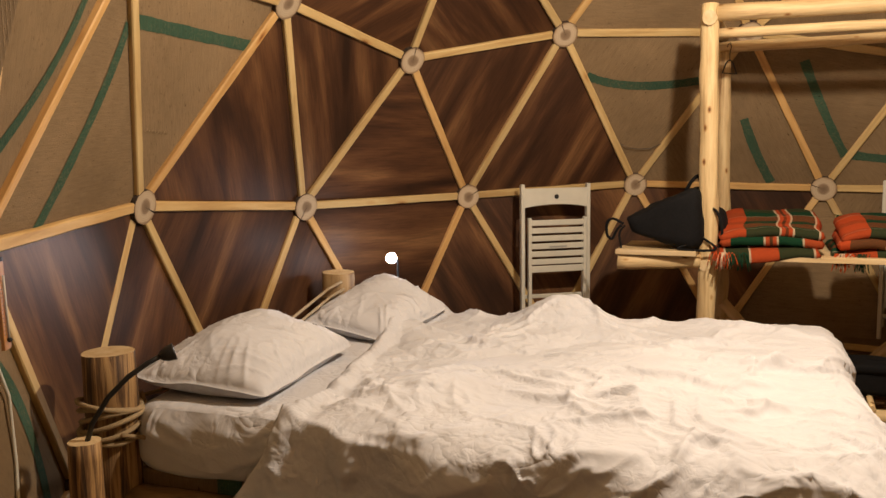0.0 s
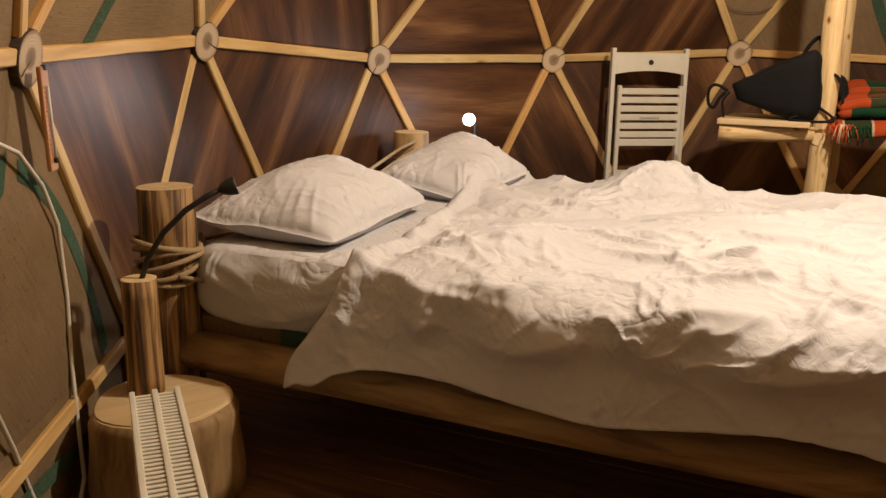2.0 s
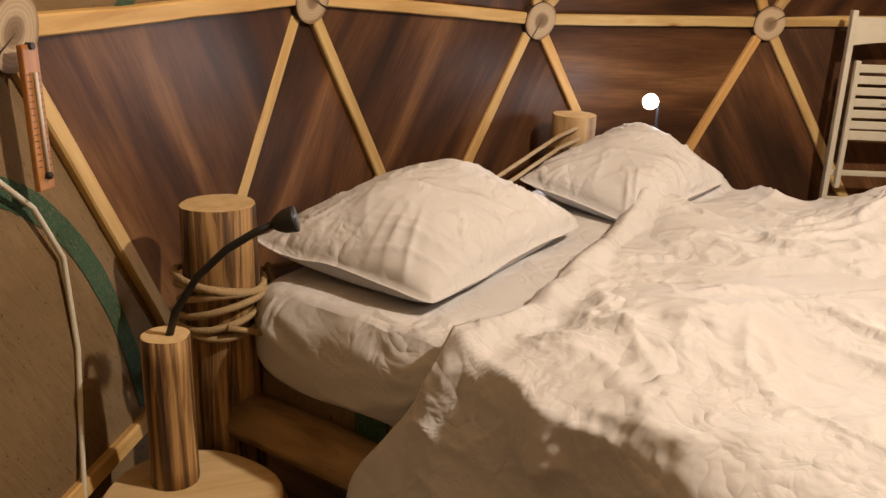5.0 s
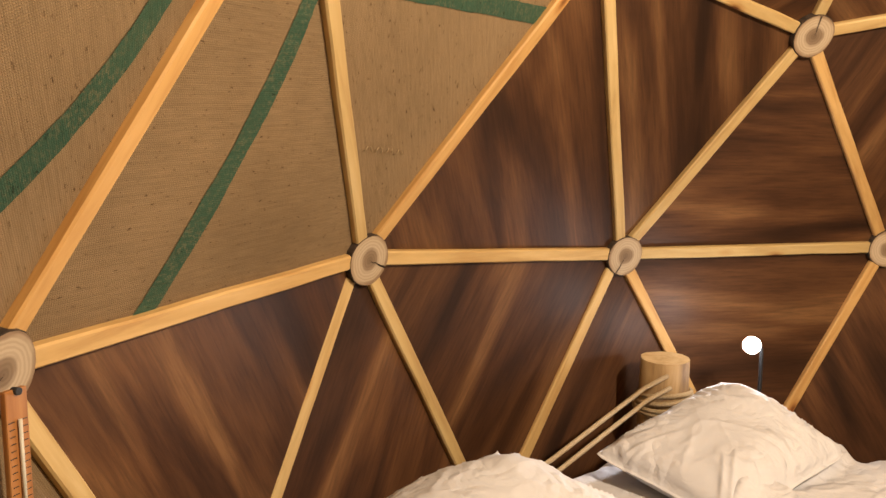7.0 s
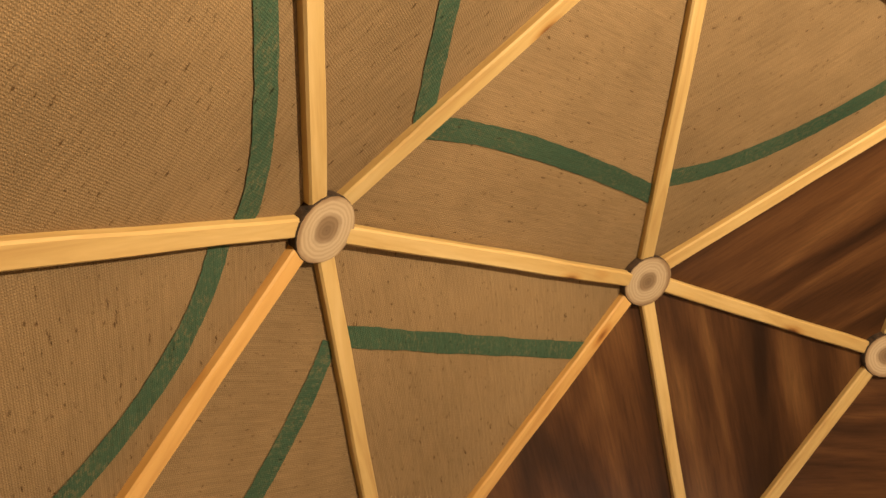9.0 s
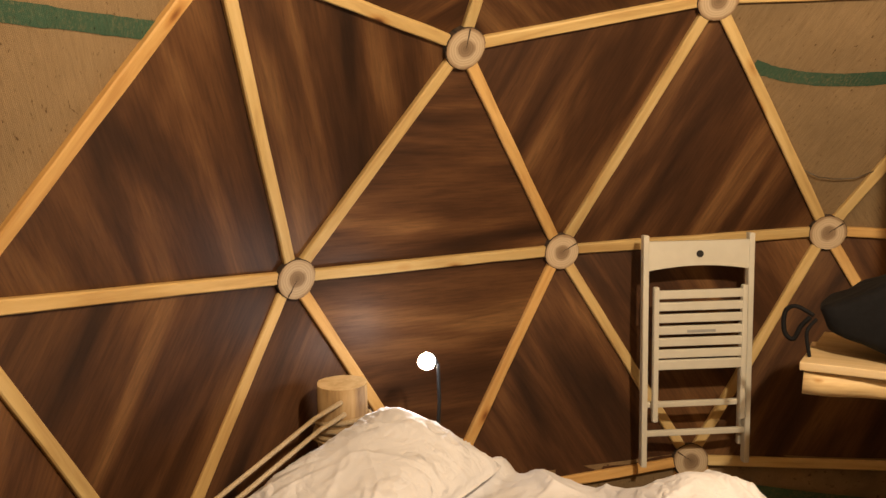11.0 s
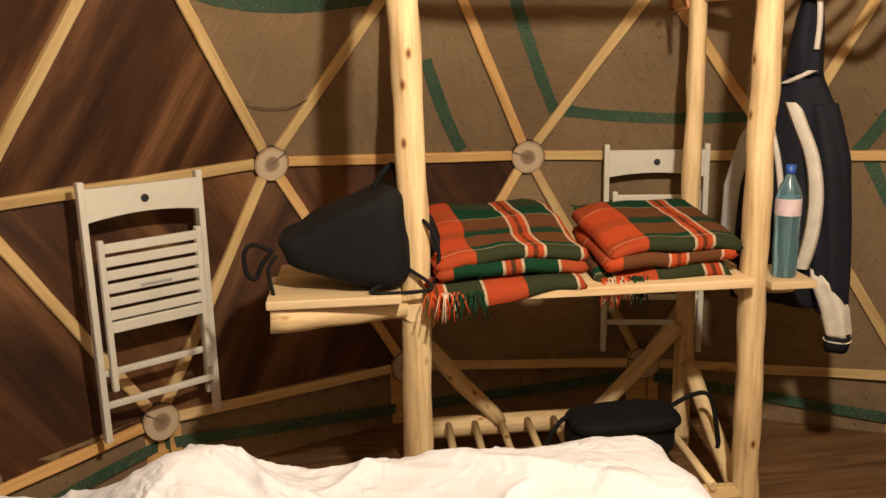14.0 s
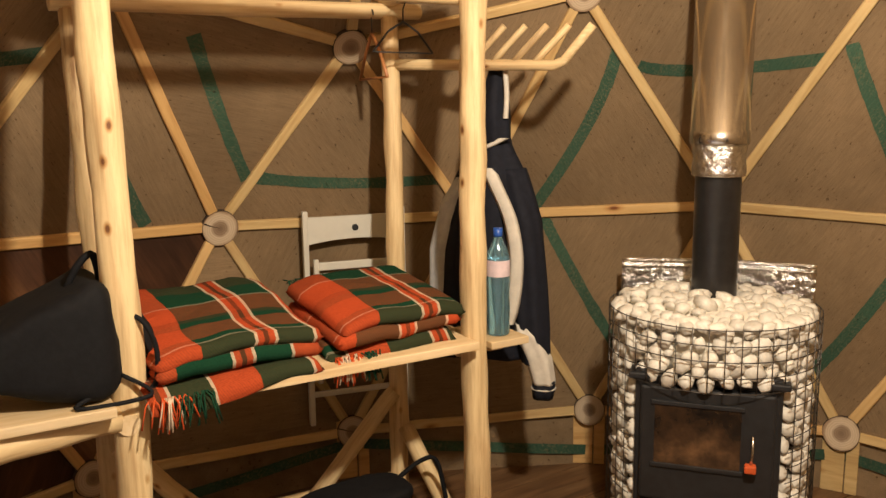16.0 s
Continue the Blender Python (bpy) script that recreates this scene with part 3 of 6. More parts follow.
# floor and ground
FLOOR_DIR = Vector((0.545, -0.838, 0))
floor = thing("floor", frame_of((0, 0, 0), FLOOR_DIR), "dark brown wooden plank floor", "floor", kind="structure")
ground = part("ground", boxed((-400, -400, -0.4), (400, 400, -0.3)), M_GROUND)
tagged(ground, "dark bare ground outside the dome", "ground", kind="structure")
part("subfloor", boxed((-2.7, -2.7, -0.12), (2.7, 2.7, -0.034)), M_IRON, floor)

# ---- bed ----
BED = frame_of((-1.76, 1.33, 0), (0.838, 0.545, 0))   # x along the head, -y towards the foot


def place_in(m, ob):
    ob.matrix_local = m
    return ob


bed = thing("log_bed", BED, "rustic bed of peeled logs with a thick white mattress", "bed")


def upright(name, parent, x, y, z0, z1, r0, r1, material, seed, label="", wob=0.12, n=16):
    a = parent.matrix_world @ Vector((x, y, z0))
    b = parent.matrix_world @ Vector((x, y, z1))
    return log_between(name, a, b, r0, r1, parent, material, seed, 0.0, n, 8, wob, label)


upright("head_post", bed, 0.0, 0.0, 0.0, 0.752, 0.083, 0.077, M_STRIPE, 3.0, "thick post log streaked with dark bark")
upright("head_post", bed, 1.60, 0.03, 0.0, 0.770, 0.086, 0.080, M_STUMP, 5.0, "brown log post bound with rope")
for x, y in ((0.03, -2.08), (1.57, -2.08)):
    ob = part("foot_post", boxed((-0.05, -0.04, 0.0), (0.05, 0.04, 0.40), 0.008), M_STRIPE, bed)
    ob.matrix_local = pose(x, y, 0)
W = bed.matrix_world
log_between("side_rail", W @ Vector((0.0, -0.06, 0.29)), W @ Vector((0.01, -2.12, 0.275)), 0.055, 0.058, bed, M_STUMP, 7.0, 0.01, wob=0.16)
log_between("side_rail", W @ Vector((1.58, -0.06, 0.29)), W @ Vector((1.58, -2.12, 0.28)), 0.055, 0.055, bed, M_PEEL, 8.0)
log_between("head_rail", W @ Vector((0.06, -0.02, 0.29)), W @ Vector((1.54, 0.0, 0.29)), 0.05, 0.05, bed, M_PEEL, 9.0)
log_between("foot_rail", W @ Vector((0.06, -2.1, 0.29)), W @ Vector((1.54, -2.1, 0.29)), 0.05, 0.05, bed, M_PEEL, 10.0)
ob = part("burlap_base", boxed((0.04, -2.06, 0.315), (1.57, -0.06, 0.385), 0.012), M_BURLAP, bed, "burlap-covered mattress base")
part("green_stripe", boxed((0.034, -0.42, 0.318), (0.042, -0.34, 0.384)), M_GREEN, ob)


def mattress_mesh():
    bm = bmesh.new()
    nx, ny = 60, 80
    x0, x1, y0, y1, z0, z1, r = 0.0, 1.60, -2.08, -0.03, 0.375, 0.592, 0.075
    prof = []
    for k in range(7):
        a = math.pi / 2 * k / 6
        prof.append((r * (1 - math.sin(a)), z0 + r * (1 - math.cos(a))))
    for k in range(7):
        a = math.pi / 2 * k / 6
        prof.append((r * (1 - math.cos(a)), z1 - r + r * math.sin(a)))
    loop = []
    per = []
    for i in range(nx):
        per.append((x0 + (x1 - x0) * i / nx, y0, 0, -1))
    for i in range(ny):
        per.append((x1, y0 + (y1 - y0) * i / ny, 1, 0))
    for i in range(nx):
        per.append((x1 - (x1 - x0) * i / nx, y1, 0, 1))
    for i in range(ny):
        per.append((x0, y1 - (y1 - y0) * i / ny, -1, 0))
    cx, cy = (x0 + x1) / 2, (y0 + y1) / 2
    for inset, z in prof:
        ring = []
        for x, y, nx_, ny_ in per:
            rc = 0.10
            # round the plan corners
            dx, dy = max(abs(x - cx) - ((x1 - x0) / 2 - rc), 0), max(abs(y - cy) - ((y1 - y0) / 2 - rc), 0)
            px, py = x, y
            if dx > 0 and dy > 0:
                q = math.hypot(dx, dy)
                px = cx + math.copysign((x1 - x0) / 2 - rc + dx / q * rc, x - cx)
                py = cy + math.copysign((y1 - y0) / 2 - rc + dy / q * rc, y - cy)
            d = Vector((cx - px, cy - py))
            d.normalize()
            w = 0.010 * noise.noise(Vector((x * 5, y * 5, z * 9))) + 0.006 * noise.noise(Vector((x * 13, y * 13, z * 11)))
            off = inset - w
            ring.append(bm.verts.new((px + d.x * off, py + d.y * off, z + 0.006 * noise.noise(Vector((x * 7, y * 7, 4))))))
        loop.append(ring)
    n = len(per)
    for a, b in zip(loop, loop[1:]):
        for k in range(n):
            bm.faces.new((a[k], a[(k + 1) % n], b[(k + 1) % n], b[k]))
    # top, shrinking rings
    last = loop[-1]
    for s in (0.85, 0.6, 0.3):
        ring = [bm.verts.new((cx + (v.co.x - cx) * s, cy + (v.co.y - cy) * s, z1 + 0.004 * noise.noise(v.co * 4 * s))) for v in loop[-1]]
        for k in range(n):
            bm.faces.new((last[k], last[(k + 1) % n], ring[(k + 1) % n], ring[k]))
        last = ring
    bm.faces.new(last)
    bm.faces.new(loop[0][::-1])
    return bm


part("mattress", mattress_mesh(), M_LINEN, bed, "thick mattress in a white fitted sheet", smooth=True)
# sheet tucked loosely round the corner
bm = bmesh.new()
g = {}
for i in range(25):
    for j in range(13):
        u, v = i / 24, j / 12
        y = -0.14 - 0.46 * u
        z = 0.585 - 0.165 * v * (0.55 + 0.45 * math.sin(math.pi * min(1, u * 1.1)))
        x = -0.010 - 0.012 * math.sin(v * 3.0) + 0.012 * noise.noise(Vector((u * 7, v * 5, 3))) + 0.03 * (1 - v) ** 3
        g[i, j] = bm.verts.new((x, y, z))
for i in range(24):
    for j in range(12):
        bm.faces.new((g[i, j], g[i + 1, j], g[i + 1, j + 1], g[i, j + 1]))
ob = part("loose_sheet", bm, M_LINEN, bed, smooth=True)

# rope wound round the head posts and slung between them
def rope(parent, pts, r=0.007, label=""):
    bm = bmesh.new()
    tube(bm, pts, r, 7)
    return part("rope", bm, M_ROPE, parent, label, smooth=True)


for cx, cy, rad, z0, turns in ((0.0, 0.0, 0.090, 0.50, 6), (1.60, 0.03, 0.084, 0.60, 4)):
    pts = []
    for k in range(turns * 20 + 1):
        a = 2 * math.pi * k / 20
        q = k / 20
        pts.append((cx + (rad + 0.004 * math.sin(q * 5)) * math.cos(a), cy + (rad + 0.004 * math.sin(q * 5)) * math.sin(a), z0 + 0.017 * q + 0.02 * math.sin(a + q) * (1 if cx == 0 else 0.4)))
    rope(bed, pts, 0.0078, "twisted pale rope wound round the log")
for lift, dip in ((0.0, 0.0), (-0.035, 0.012)):
    line = [(1.53, -0.02, 0.735), (1.43, 0.0, 0.714), (1.20, 0.01, 0.657), (0.97, 0.01, 0.608), (0.60, 0.01, 0.565), (0.30, 0.01, 0.56), (0.08, 0.01, 0.58)]
    rope(bed, [(x, y - dip, z + lift) for x, y, z in line], 0.007)
rope(bed, [(-0.06, -0.085, 0.52), (0.02, -0.12, 0.49), (0.085, -0.075, 0.53), (0.11, -0.02, 0.60)], 0.007)


# ---- cloth ----
def lattice(x, y, seed):
    """Smooth noise from -1 to 1 over arrays x and y."""
    table = np.random.RandomState(seed).uniform(-1, 1, (64, 64))
    i, j = np.floor(x).astype(int), np.floor(y).astype(int)
    u, v = x - i, y - j
    u, v = u * u * u * (u * (u * 6 - 15) + 10), v * v * v * (v * (v * 6 - 15) + 10)
    a, b = table[i % 64, j % 64], table[(i + 1) % 64, j % 64]
    c, d = table[i % 64, (j + 1) % 64], table[(i + 1) % 64, (j + 1) % 64]
    return (a * (1 - u) + b * u) * (1 - v) + (c * (1 - u) + d * u) * v


def pinched(x, y, seed, sharp=0.10):
    """Flat facets between narrow crests, from 0 to 1."""
    return np.exp(-np.abs(lattice(x, y, seed)) / sharp)


def hill(x, y, cx, cy, rx, ry=None):
    return np.exp(-((x - cx) / rx) ** 2 - ((y - cy) / (ry or rx)) ** 2)


def ramped(x, a, b):
    u = np.clip((x - a) / (b - a), 0, 1)
    return u * u * (3 - 2 * u)


def fold_line(x, y, pts, high, near, far):
    """One fold along a line of places: its height, and its widths on the two sides."""
    best, sgn, run = np.full(x.shape, 9.0), np.ones(x.shape), np.zeros(x.shape)
    total = sum(math.dist(a, b) for a, b in zip(pts, pts[1:]))
    gone = 0.0
    for (ax, ay), (bx, by) in zip(pts, pts[1:]):
        length = math.dist((ax, ay), (bx, by))
        tx, ty = (bx - ax) / length, (by - ay) / length
        along = np.clip((x - ax) * tx + (y - ay) * ty, 0, length)
        dx, dy = x - ax - along * tx, y - ay - along * ty
        d = np.hypot(dx, dy)
        nearer = d < best
        best = np.where(nearer, d, best)
        sgn = np.where(nearer, np.sign(tx * dy - ty * dx), sgn)
        run = np.where(nearer, (gone + along) / total, run)
        gone += length
    wide = np.where(sgn > 0, near, far)
    return high * np.sin(math.pi * np.clip(run, 0.03, 0.97)) ** 0.6 * np.exp(-(best / wide) ** 1.15)


def crumple(x, y, seed):
    """Fine pressed-in creases that meet at angles."""
    wx, wy = x + 0.05 * lattice(x * 5, y * 5, seed + 1), y + 0.05 * lattice(x * 5 + 9, y * 5, seed + 2)
    return (0.5 * pinched(wx * 8 + wy * 4, wy * 6 - wx * 3, seed + 3, 0.16) + 0.35 * pinched(wx * 13 - wy * 9, wy * 12 + wx * 5, seed + 4, 0.18)
            + 0.15 * pinched(wx * 27 + wy * 7, wy * 25, seed + 5, 0.2))


def grid_mesh(x, y, z):
    bm = bmesh.new()
    n, m = x.shape
    g = [[bm.verts.new((x[i, j], y[i, j], z[i, j])) for j in range(m)] for i in range(n)]
    for i in range(n - 1):
        for j in range(m - 1):
            bm.faces.new((g[i][j], g[i][j + 1], g[i + 1][j + 1], g[i + 1][j]))
    return bm


# ---- duvet ----
# s runs across the bed from its open side, w from the head to the foot
LONG_FOLDS = [
    # groove between the near bulge and the flap behind it
    ([(0.86, 0.60), (0.70, 0.78), (0.68, 0.94), (0.95, 1.12), (1.20, 1.28), (1.18, 1.75)], -0.040, 0.035, 0.030),
    ([(0.98, 0.62), (0.84, 0.85), (1.02, 1.02), (1.26, 1.18)], 0.022, 0.05, 0.04),
    ([(1.26, 1.30), (1.13, 1.58), (1.16, 1.95)], 0.024, 0.020, 0.050),
    ([(1.60, 1.55), (1.45, 1.80), (1.29, 2.05)], 0.022, 0.020, 0.045),
    ([(1.10, 0.85), (1.05, 1.25)], 0.016, 0.018, 0.040),
    ([(1.36, 0.80), (1.30, 1.00), (1.36, 1.30)], 0.020, 0.020, 0.045),
    ([(0.86, 1.15), (0.92, 1.55), (0.80, 2.05)], 0.022, 0.025, 0.060),
    ([(0.62, 1.20), (0.66, 1.60), (0.58, 2.10)], 0.020, 0.022, 0.055),
    ([(0.38, 1.35), (0.44, 1.75), (0.36, 2.15)], 0.022, 0.022, 0.055),
    ([(0.20, 0.80), (0.40, 0.66), (0.62, 0.58)], 0.016, 0.020, 0.035),
    ([(0.12, 0.92), (0.32, 0.88), (0.50, 0.98)], 0.018, 0.030, 0.060),
    ([(0.16, 1.56), (0.40, 1.50), (0.56, 1.62)], 0.020, 0.025, 0.060),
    ([(0.05, 0.66), (0.10, 0.80), (0.02, 0.92)], 0.016, 0.016, 0.030),
    ([(0.10, 1.15), (0.26, 1.28), (0.28, 1.45)], 0.014, 0.016, 0.030),
]


frnd = random.Random(21)
SHORT_FOLDS = []
for k in range(64):
    fx, fy, fa = frnd.uniform(-0.05, 1.55), frnd.uniform(0.66, 2.15), math.pi / 2 + frnd.choice((-0.9, -0.5, -0.2, 0.15, 0.4, 1.1)) + frnd.uniform(-0.15, 0.15)
    fl, fb = frnd.uniform(0.06, 0.24), frnd.uniform(-0.5, 0.5)
    SHORT_FOLDS.append(([(fx - fl * math.cos(fa + fb), fy - fl * math.sin(fa + fb)), (fx, fy), (fx + fl * math.cos(fa - fb), fy + fl * math.sin(fa - fb))],
                        frnd.uniform(0.009, 0.025), frnd.uniform(0.007, 0.016), frnd.uniform(0.018, 0.045)))


def duvet_mesh():
    ns, nw = 330, 300
    i, t = np.meshgrid(np.linspace(0, 1, ns + 1), np.linspace(0, 1, nw + 1), indexing="ij")
    s0 = -0.238 - 0.090 * np.exp(-(t / 0.07) ** 2) + 0.012 * np.sin(t * 11) + 0.05 * ramped(t, 0.75, 1.0)
    s = s0 + (1.80 - s0) * i
    head = 0.575 + 0.015 * np.sin(s * 9) - 0.13 * ramped(s, 0.35, 0.98) + 0.03 * ramped(s, 1.15, 1.45) - 0.13 * ramped(-s, 0.02, 0.34)
    foot = 2.38 - 0.10 * np.maximum(0, -s) + 0.04 * np.sin(s * 4)
    w = head + (foot - head) * t
    h = 0.606 + 0.016 * lattice(s * 2.3, w * 1.9, 3) + 0.010 * lattice(s * 5.1 + w, w * 3.3, 5)
    h += 0.028 * hill(s, w, 1.35, 1.95, 0.40, 0.35)
    # soft bulges
    h += 0.030 * hill(s, w, 0.42, 0.86, 0.20, 0.22) + 0.034 * hill(s, w, 0.30, 1.58, 0.20, 0.16) + 0.022 * hill(s, w, 0.75, 1.45, 0.16, 0.40)
    h += 0.060 * hill(s, w, 1.08, 0.50, 0.10, 0.08) + 0.020 * hill(s, w, 0.95, 0.64, 0.20, 0.10)
    knee = hill(s, w, 1.46, 1.06, 0.15, 0.15)
    h += 0.118 * knee - 0.022 * hill(s, w, 0.56, 0.70, 0.12, 0.08)
    for pts, high, near, far in LONG_FOLDS + SHORT_FOLDS:
        h += fold_line(s, w, pts, high, near, far)
    # rolled hem at the head
    back = w - head
    h += (0.016 + 0.012 * ramped(s, 0.3, 0.9)) * np.exp(-((back - 0.03) / 0.028) ** 2) - 0.010 * np.exp(-((back - 0.085) / 0.03) ** 2)
    ax = s + 0.08 * lattice(s * 3, w * 3, 11)
    sweep = pinched(ax * 3.6 + w * 0.9, w * 0.8 - s * 0.5, 21, 0.13)
    worn = np.clip(hill(s, w, 0.02, 1.36, 0.20, 0.24) + hill(s, w, 0.22, 0.68, 0.16, 0.14) + hill(s, w, 0.0, 2.0, 0.25, 0.3) + 0.8 * hill(s, w, 0.6, 0.66, 0.2, 0.12) + 0.5 * knee, 0, 1)
    fine = crumple(s, w, 31)
    cr = 0.021 * sweep * (0.4 + 0.6 * ramped(lattice(s * 1.7, w * 1.7, 8), -0.3, 0.5)) + fine * (0.0095 + 0.019 * worn)
    h = np.maximum(h + cr, 0.597 + 0.5 * cr)
    x, y, z = s.copy(), -w, h.copy()
    # the open side: the cloth bulges over the mattress edge in scallops and hangs in soft pleats below
    r, start, lean = 0.075, 0.065, 1.34
    d = np.maximum(0, start - s)
    th = np.minimum(d / r, lean)
    rest = np.maximum(0, d - r * lean)
    swell = 0.045 * hill(w, 0, 0.80, 0, 0.05, 1) + 0.060 * hill(w, 0, 1.08, 0, 0.13, 1) + 0.030 * hill(w, 0, 1.34, 0, 0.08, 1) + 0.065 * hill(w, 0, 1.63, 0, 0.15, 1) + 0.04 * hill(w, 0, 2.0, 0, 0.12, 1)
    lip = 0.155 + 0.020 * np.sin(w * 13 + 1) + 0.030 * hill(w, 0, 0.80, 0, 0.03, 1)
    belly = np.where(d < lip, np.sin(0.5 * math.pi * np.clip(d / lip, 0, 1)) ** 1.2, np.exp(-((d - lip) / 0.035) ** 2))
    pleat = 0.012 * lattice(w * 7, s * 1.2, 41) + 0.014 * pinched(w * 4.2 + s * 1.2, s * 0.8, 43, 0.2)
    side = ramped(d, 0.0, 0.10) * (0.022 + pleat + 1.0 * cr + 0.9 * (h - 0.61) * np.exp(-d / 0.08)) + swell * belly
    drop = r * (1 - np.cos(th)) + rest * math.sin(lean)
    near = d > 0
    x = np.where(near, start - r * np.sin(th) - rest * math.cos(lean) - side, x)
    z = np.where(near, h - drop, z)
    # the wall side and the foot
    d2 = np.maximum(0, s - 1.54)
    th = np.minimum(d2 / r, math.pi / 2)
    x = np.where(d2 > 0, 1.54 + r * np.sin(th) + cr + 0.02 * lattice(w * 6, s, 44) * ramped(d2, 0, 0.1), x)
    z = np.where(d2 > 0, h - r * (1 - np.cos(th)) - np.maximum(0, d2 - r * math.pi / 2), z)
    d3 = np.maximum(0, w - 2.07)
    th = np.minimum(d3 / r, math.pi / 2)
    y = np.where(d3 > 0, -2.07 - r * np.sin(th) - ramped(d3, 0, 0.12) * (cr + 0.022 * lattice(s * 6, w, 45)), y)
    z = z - r * (1 - np.cos(th)) - np.maximum(0, d3 - r * math.pi / 2)
    return grid_mesh(x, y, np.maximum(z, 0.05))


duvet = part("duvet", duvet_mesh(), M_LINEN, None, smooth=True)
duvet.matrix_world = BED
tagged(duvet, "crumpled white cotton duvet thrown loosely over the bed", "duvet")
mod = duvet.modifiers.new("thick", "SOLIDIFY")
mod.thickness, mod.offset = 0.008, -1.0


# ---- pillows ----
def pillow_mesh(a, b, thick, seed, tents, flange=0.018):
    """A filled pillowcase with a flat seam all round; tents: crests of the filling, as places in its plan."""
    nx, ny = 110, 84
    u, v = np.meshgrid(np.linspace(-1, 1, nx + 1), np.linspace(-1, 1, ny + 1), indexing="ij")
    au, av = np.abs(u), np.abs(v)
    pull = 1 - 0.10 * (u * u * v * v) ** 2
    x = u * a * (0.98 - 0.08 * (1 - v * v) * au ** 3) * pull
    y = v * b * (0.98 - 0.10 * (1 - u * u) * av ** 3) * pull
    eu, ev = np.clip(1 - au / (1 - flange / a), 0, 1), np.clip(1 - av / (1 - flange / b), 0, 1)
    prof = (1 - (1 - eu) ** 2.3) ** 0.62 * (1 - (1 - ev) ** 2.3) ** 0.62
    ang, rr = np.arctan2(v * b, u * a), np.hypot(u, v)
    # pleats that run in from the seams, strongest near the corners
    corner = ramped(au * av, 0.05, 0.45)
    rays = pinched(ang * 6.5 + seed, rr * 0.9 + seed, seed * 3 + 1, 0.16) * ramped(rr, 0.25, 0.75)
    comb = pinched(x * 21 + y * 5 + seed, y * 4.5, seed * 3 + 2, 0.18) * ramped(-v, -0.2, 0.5) * ramped(lattice(x * 5, y * 5, seed), -0.35, 0.3)
    wr = 0.018 * rays * (0.35 + 0.65 * corner) + 0.013 * comb + 0.010 * lattice(x * 7, y * 7, seed + 7) + 0.011 * crumple(x * 1.1, y * 1.1, seed + 50)
    top = thick * 0.54 * prof + wr * np.sqrt(prof)
    for cx, cy, rx, ry, high in tents:
        top = top + high * hill(x, y, cx, cy, rx, ry) * prof
    seam = 0.007 * lattice(x * 8, y * 8, seed + 9) - 0.006 * np.maximum(au, av) ** 6
    rim = prof <= 0
    top = np.where(rim, seam, np.maximum(top, seam))
    low = np.where(rim, seam, -thick * 0.44 * prof ** 0.6 + 0.3 * wr * prof)
    bm = grid_mesh(x, y, top)
    bm.verts.ensure_lookup_table()
    up = [[bm.verts[i * (ny + 1) + j] for j in range(ny + 1)] for i in range(nx + 1)]
    dn = [[up[i][j] if i in (0, nx) or j in (0, ny) else bm.verts.new((x[i, j], y[i, j], low[i, j] - (0.002 if rim[i, j] else 0))) for j in range(ny + 1)] for i in range(nx + 1)]
    for i in range(nx):
        for j in range(ny):
            bm.faces.new((dn[i][j], dn[i + 1][j], dn[i + 1][j + 1], dn[i][j + 1]))
    bmesh.ops.recalc_face_normals(bm, faces=bm.faces)
    return bm


p1 = part("pillow", pillow_mesh(0.375, 0.262, 0.17, 2, ((0.10, 0.04, 0.17, 0.13, 0.046), (-0.16, 0.03, 0.15, 0.15, 0.034))), M_LINEN, smooth=True)
p1.matrix_world = BED @ pose(0.425, -0.222, 0.652, 4, -1, 3)
tagged(p1, "plump white cotton pillow near the rope-bound log post", "pillow", "pillows on the bed")
p2 = part("pillow", pillow_mesh(0.305, 0.225, 0.168, 9, ((0.16, 0.06, 0.12, 0.13, 0.046),)), M_LINEN, smooth=True)
p2.matrix_world = BED @ pose(1.235, -0.345, 0.664, 9, -5, -5)
tagged(p2, "plump white cotton pillow lit by the bedside lamp", "pillow", "pillows on the bed")

# ---- bedside: stump, stub with reading lamp, heater, thermometer, cables ----
stump = thing("stump_table", pose(-1.862, 1.082, 0), "squat sawn log stump used as a bedside table", "stump")
bm = bmesh.new()
tube(bm, [(0, 0, z) for z in (0, 0.04, 0.1, 0.16, 0.215, 0.24)], lambda s: 0.178 + 0.016 * (1 - s) - (0.01 if s > 0.9 else 0), 30, True, 0.10, 4.0, (0, 1))
bmesh.ops.rotate(bm, verts=bm.verts, cent=(0, 0, 0), matrix=Matrix.Rotation(radians(90), 3, "Y"))
ob = part("trunk", bm, [M_STUMP, M_BOARD], stump)
ob.matrix_local = pose(0, 0, 0, 0, -90, 0)
bm = bmesh.new()
tube(bm, [(0, 0, 0.238), (0, 0, 0.2425), (0, 0, 0.2445)], lambda s: 0.166 - 0.003 * s, 30, True, 0.10, 4.0)
part("sawn_top", bm, M_BOARD, stump, "sawn top with growth rings")
lamp_stub = thing("reading_lamp", pose(-1.885, 1.155, 0.24), "bedside lamp with a black gooseneck set in a peeled stub log", "lamp", "bedside lamps")
bm = bmesh.new()
tube(bm, [(0, 0, 0.31 * i / 6) for i in range(7)], lambda s: 0.048 - 0.004 * s, 18, True, 0.10, 1.0, (0, 1))
bmesh.ops.rotate(bm, verts=bm.verts, cent=(0, 0, 0), matrix=Matrix.Rotation(radians(90), 3, "Y"))
ob = part("stub", bm, [M_STRIPE, M_BOARD], lamp_stub)
ob.matrix_local = pose(0, 0, 0, 0, -90, 0)
bm = bmesh.new()
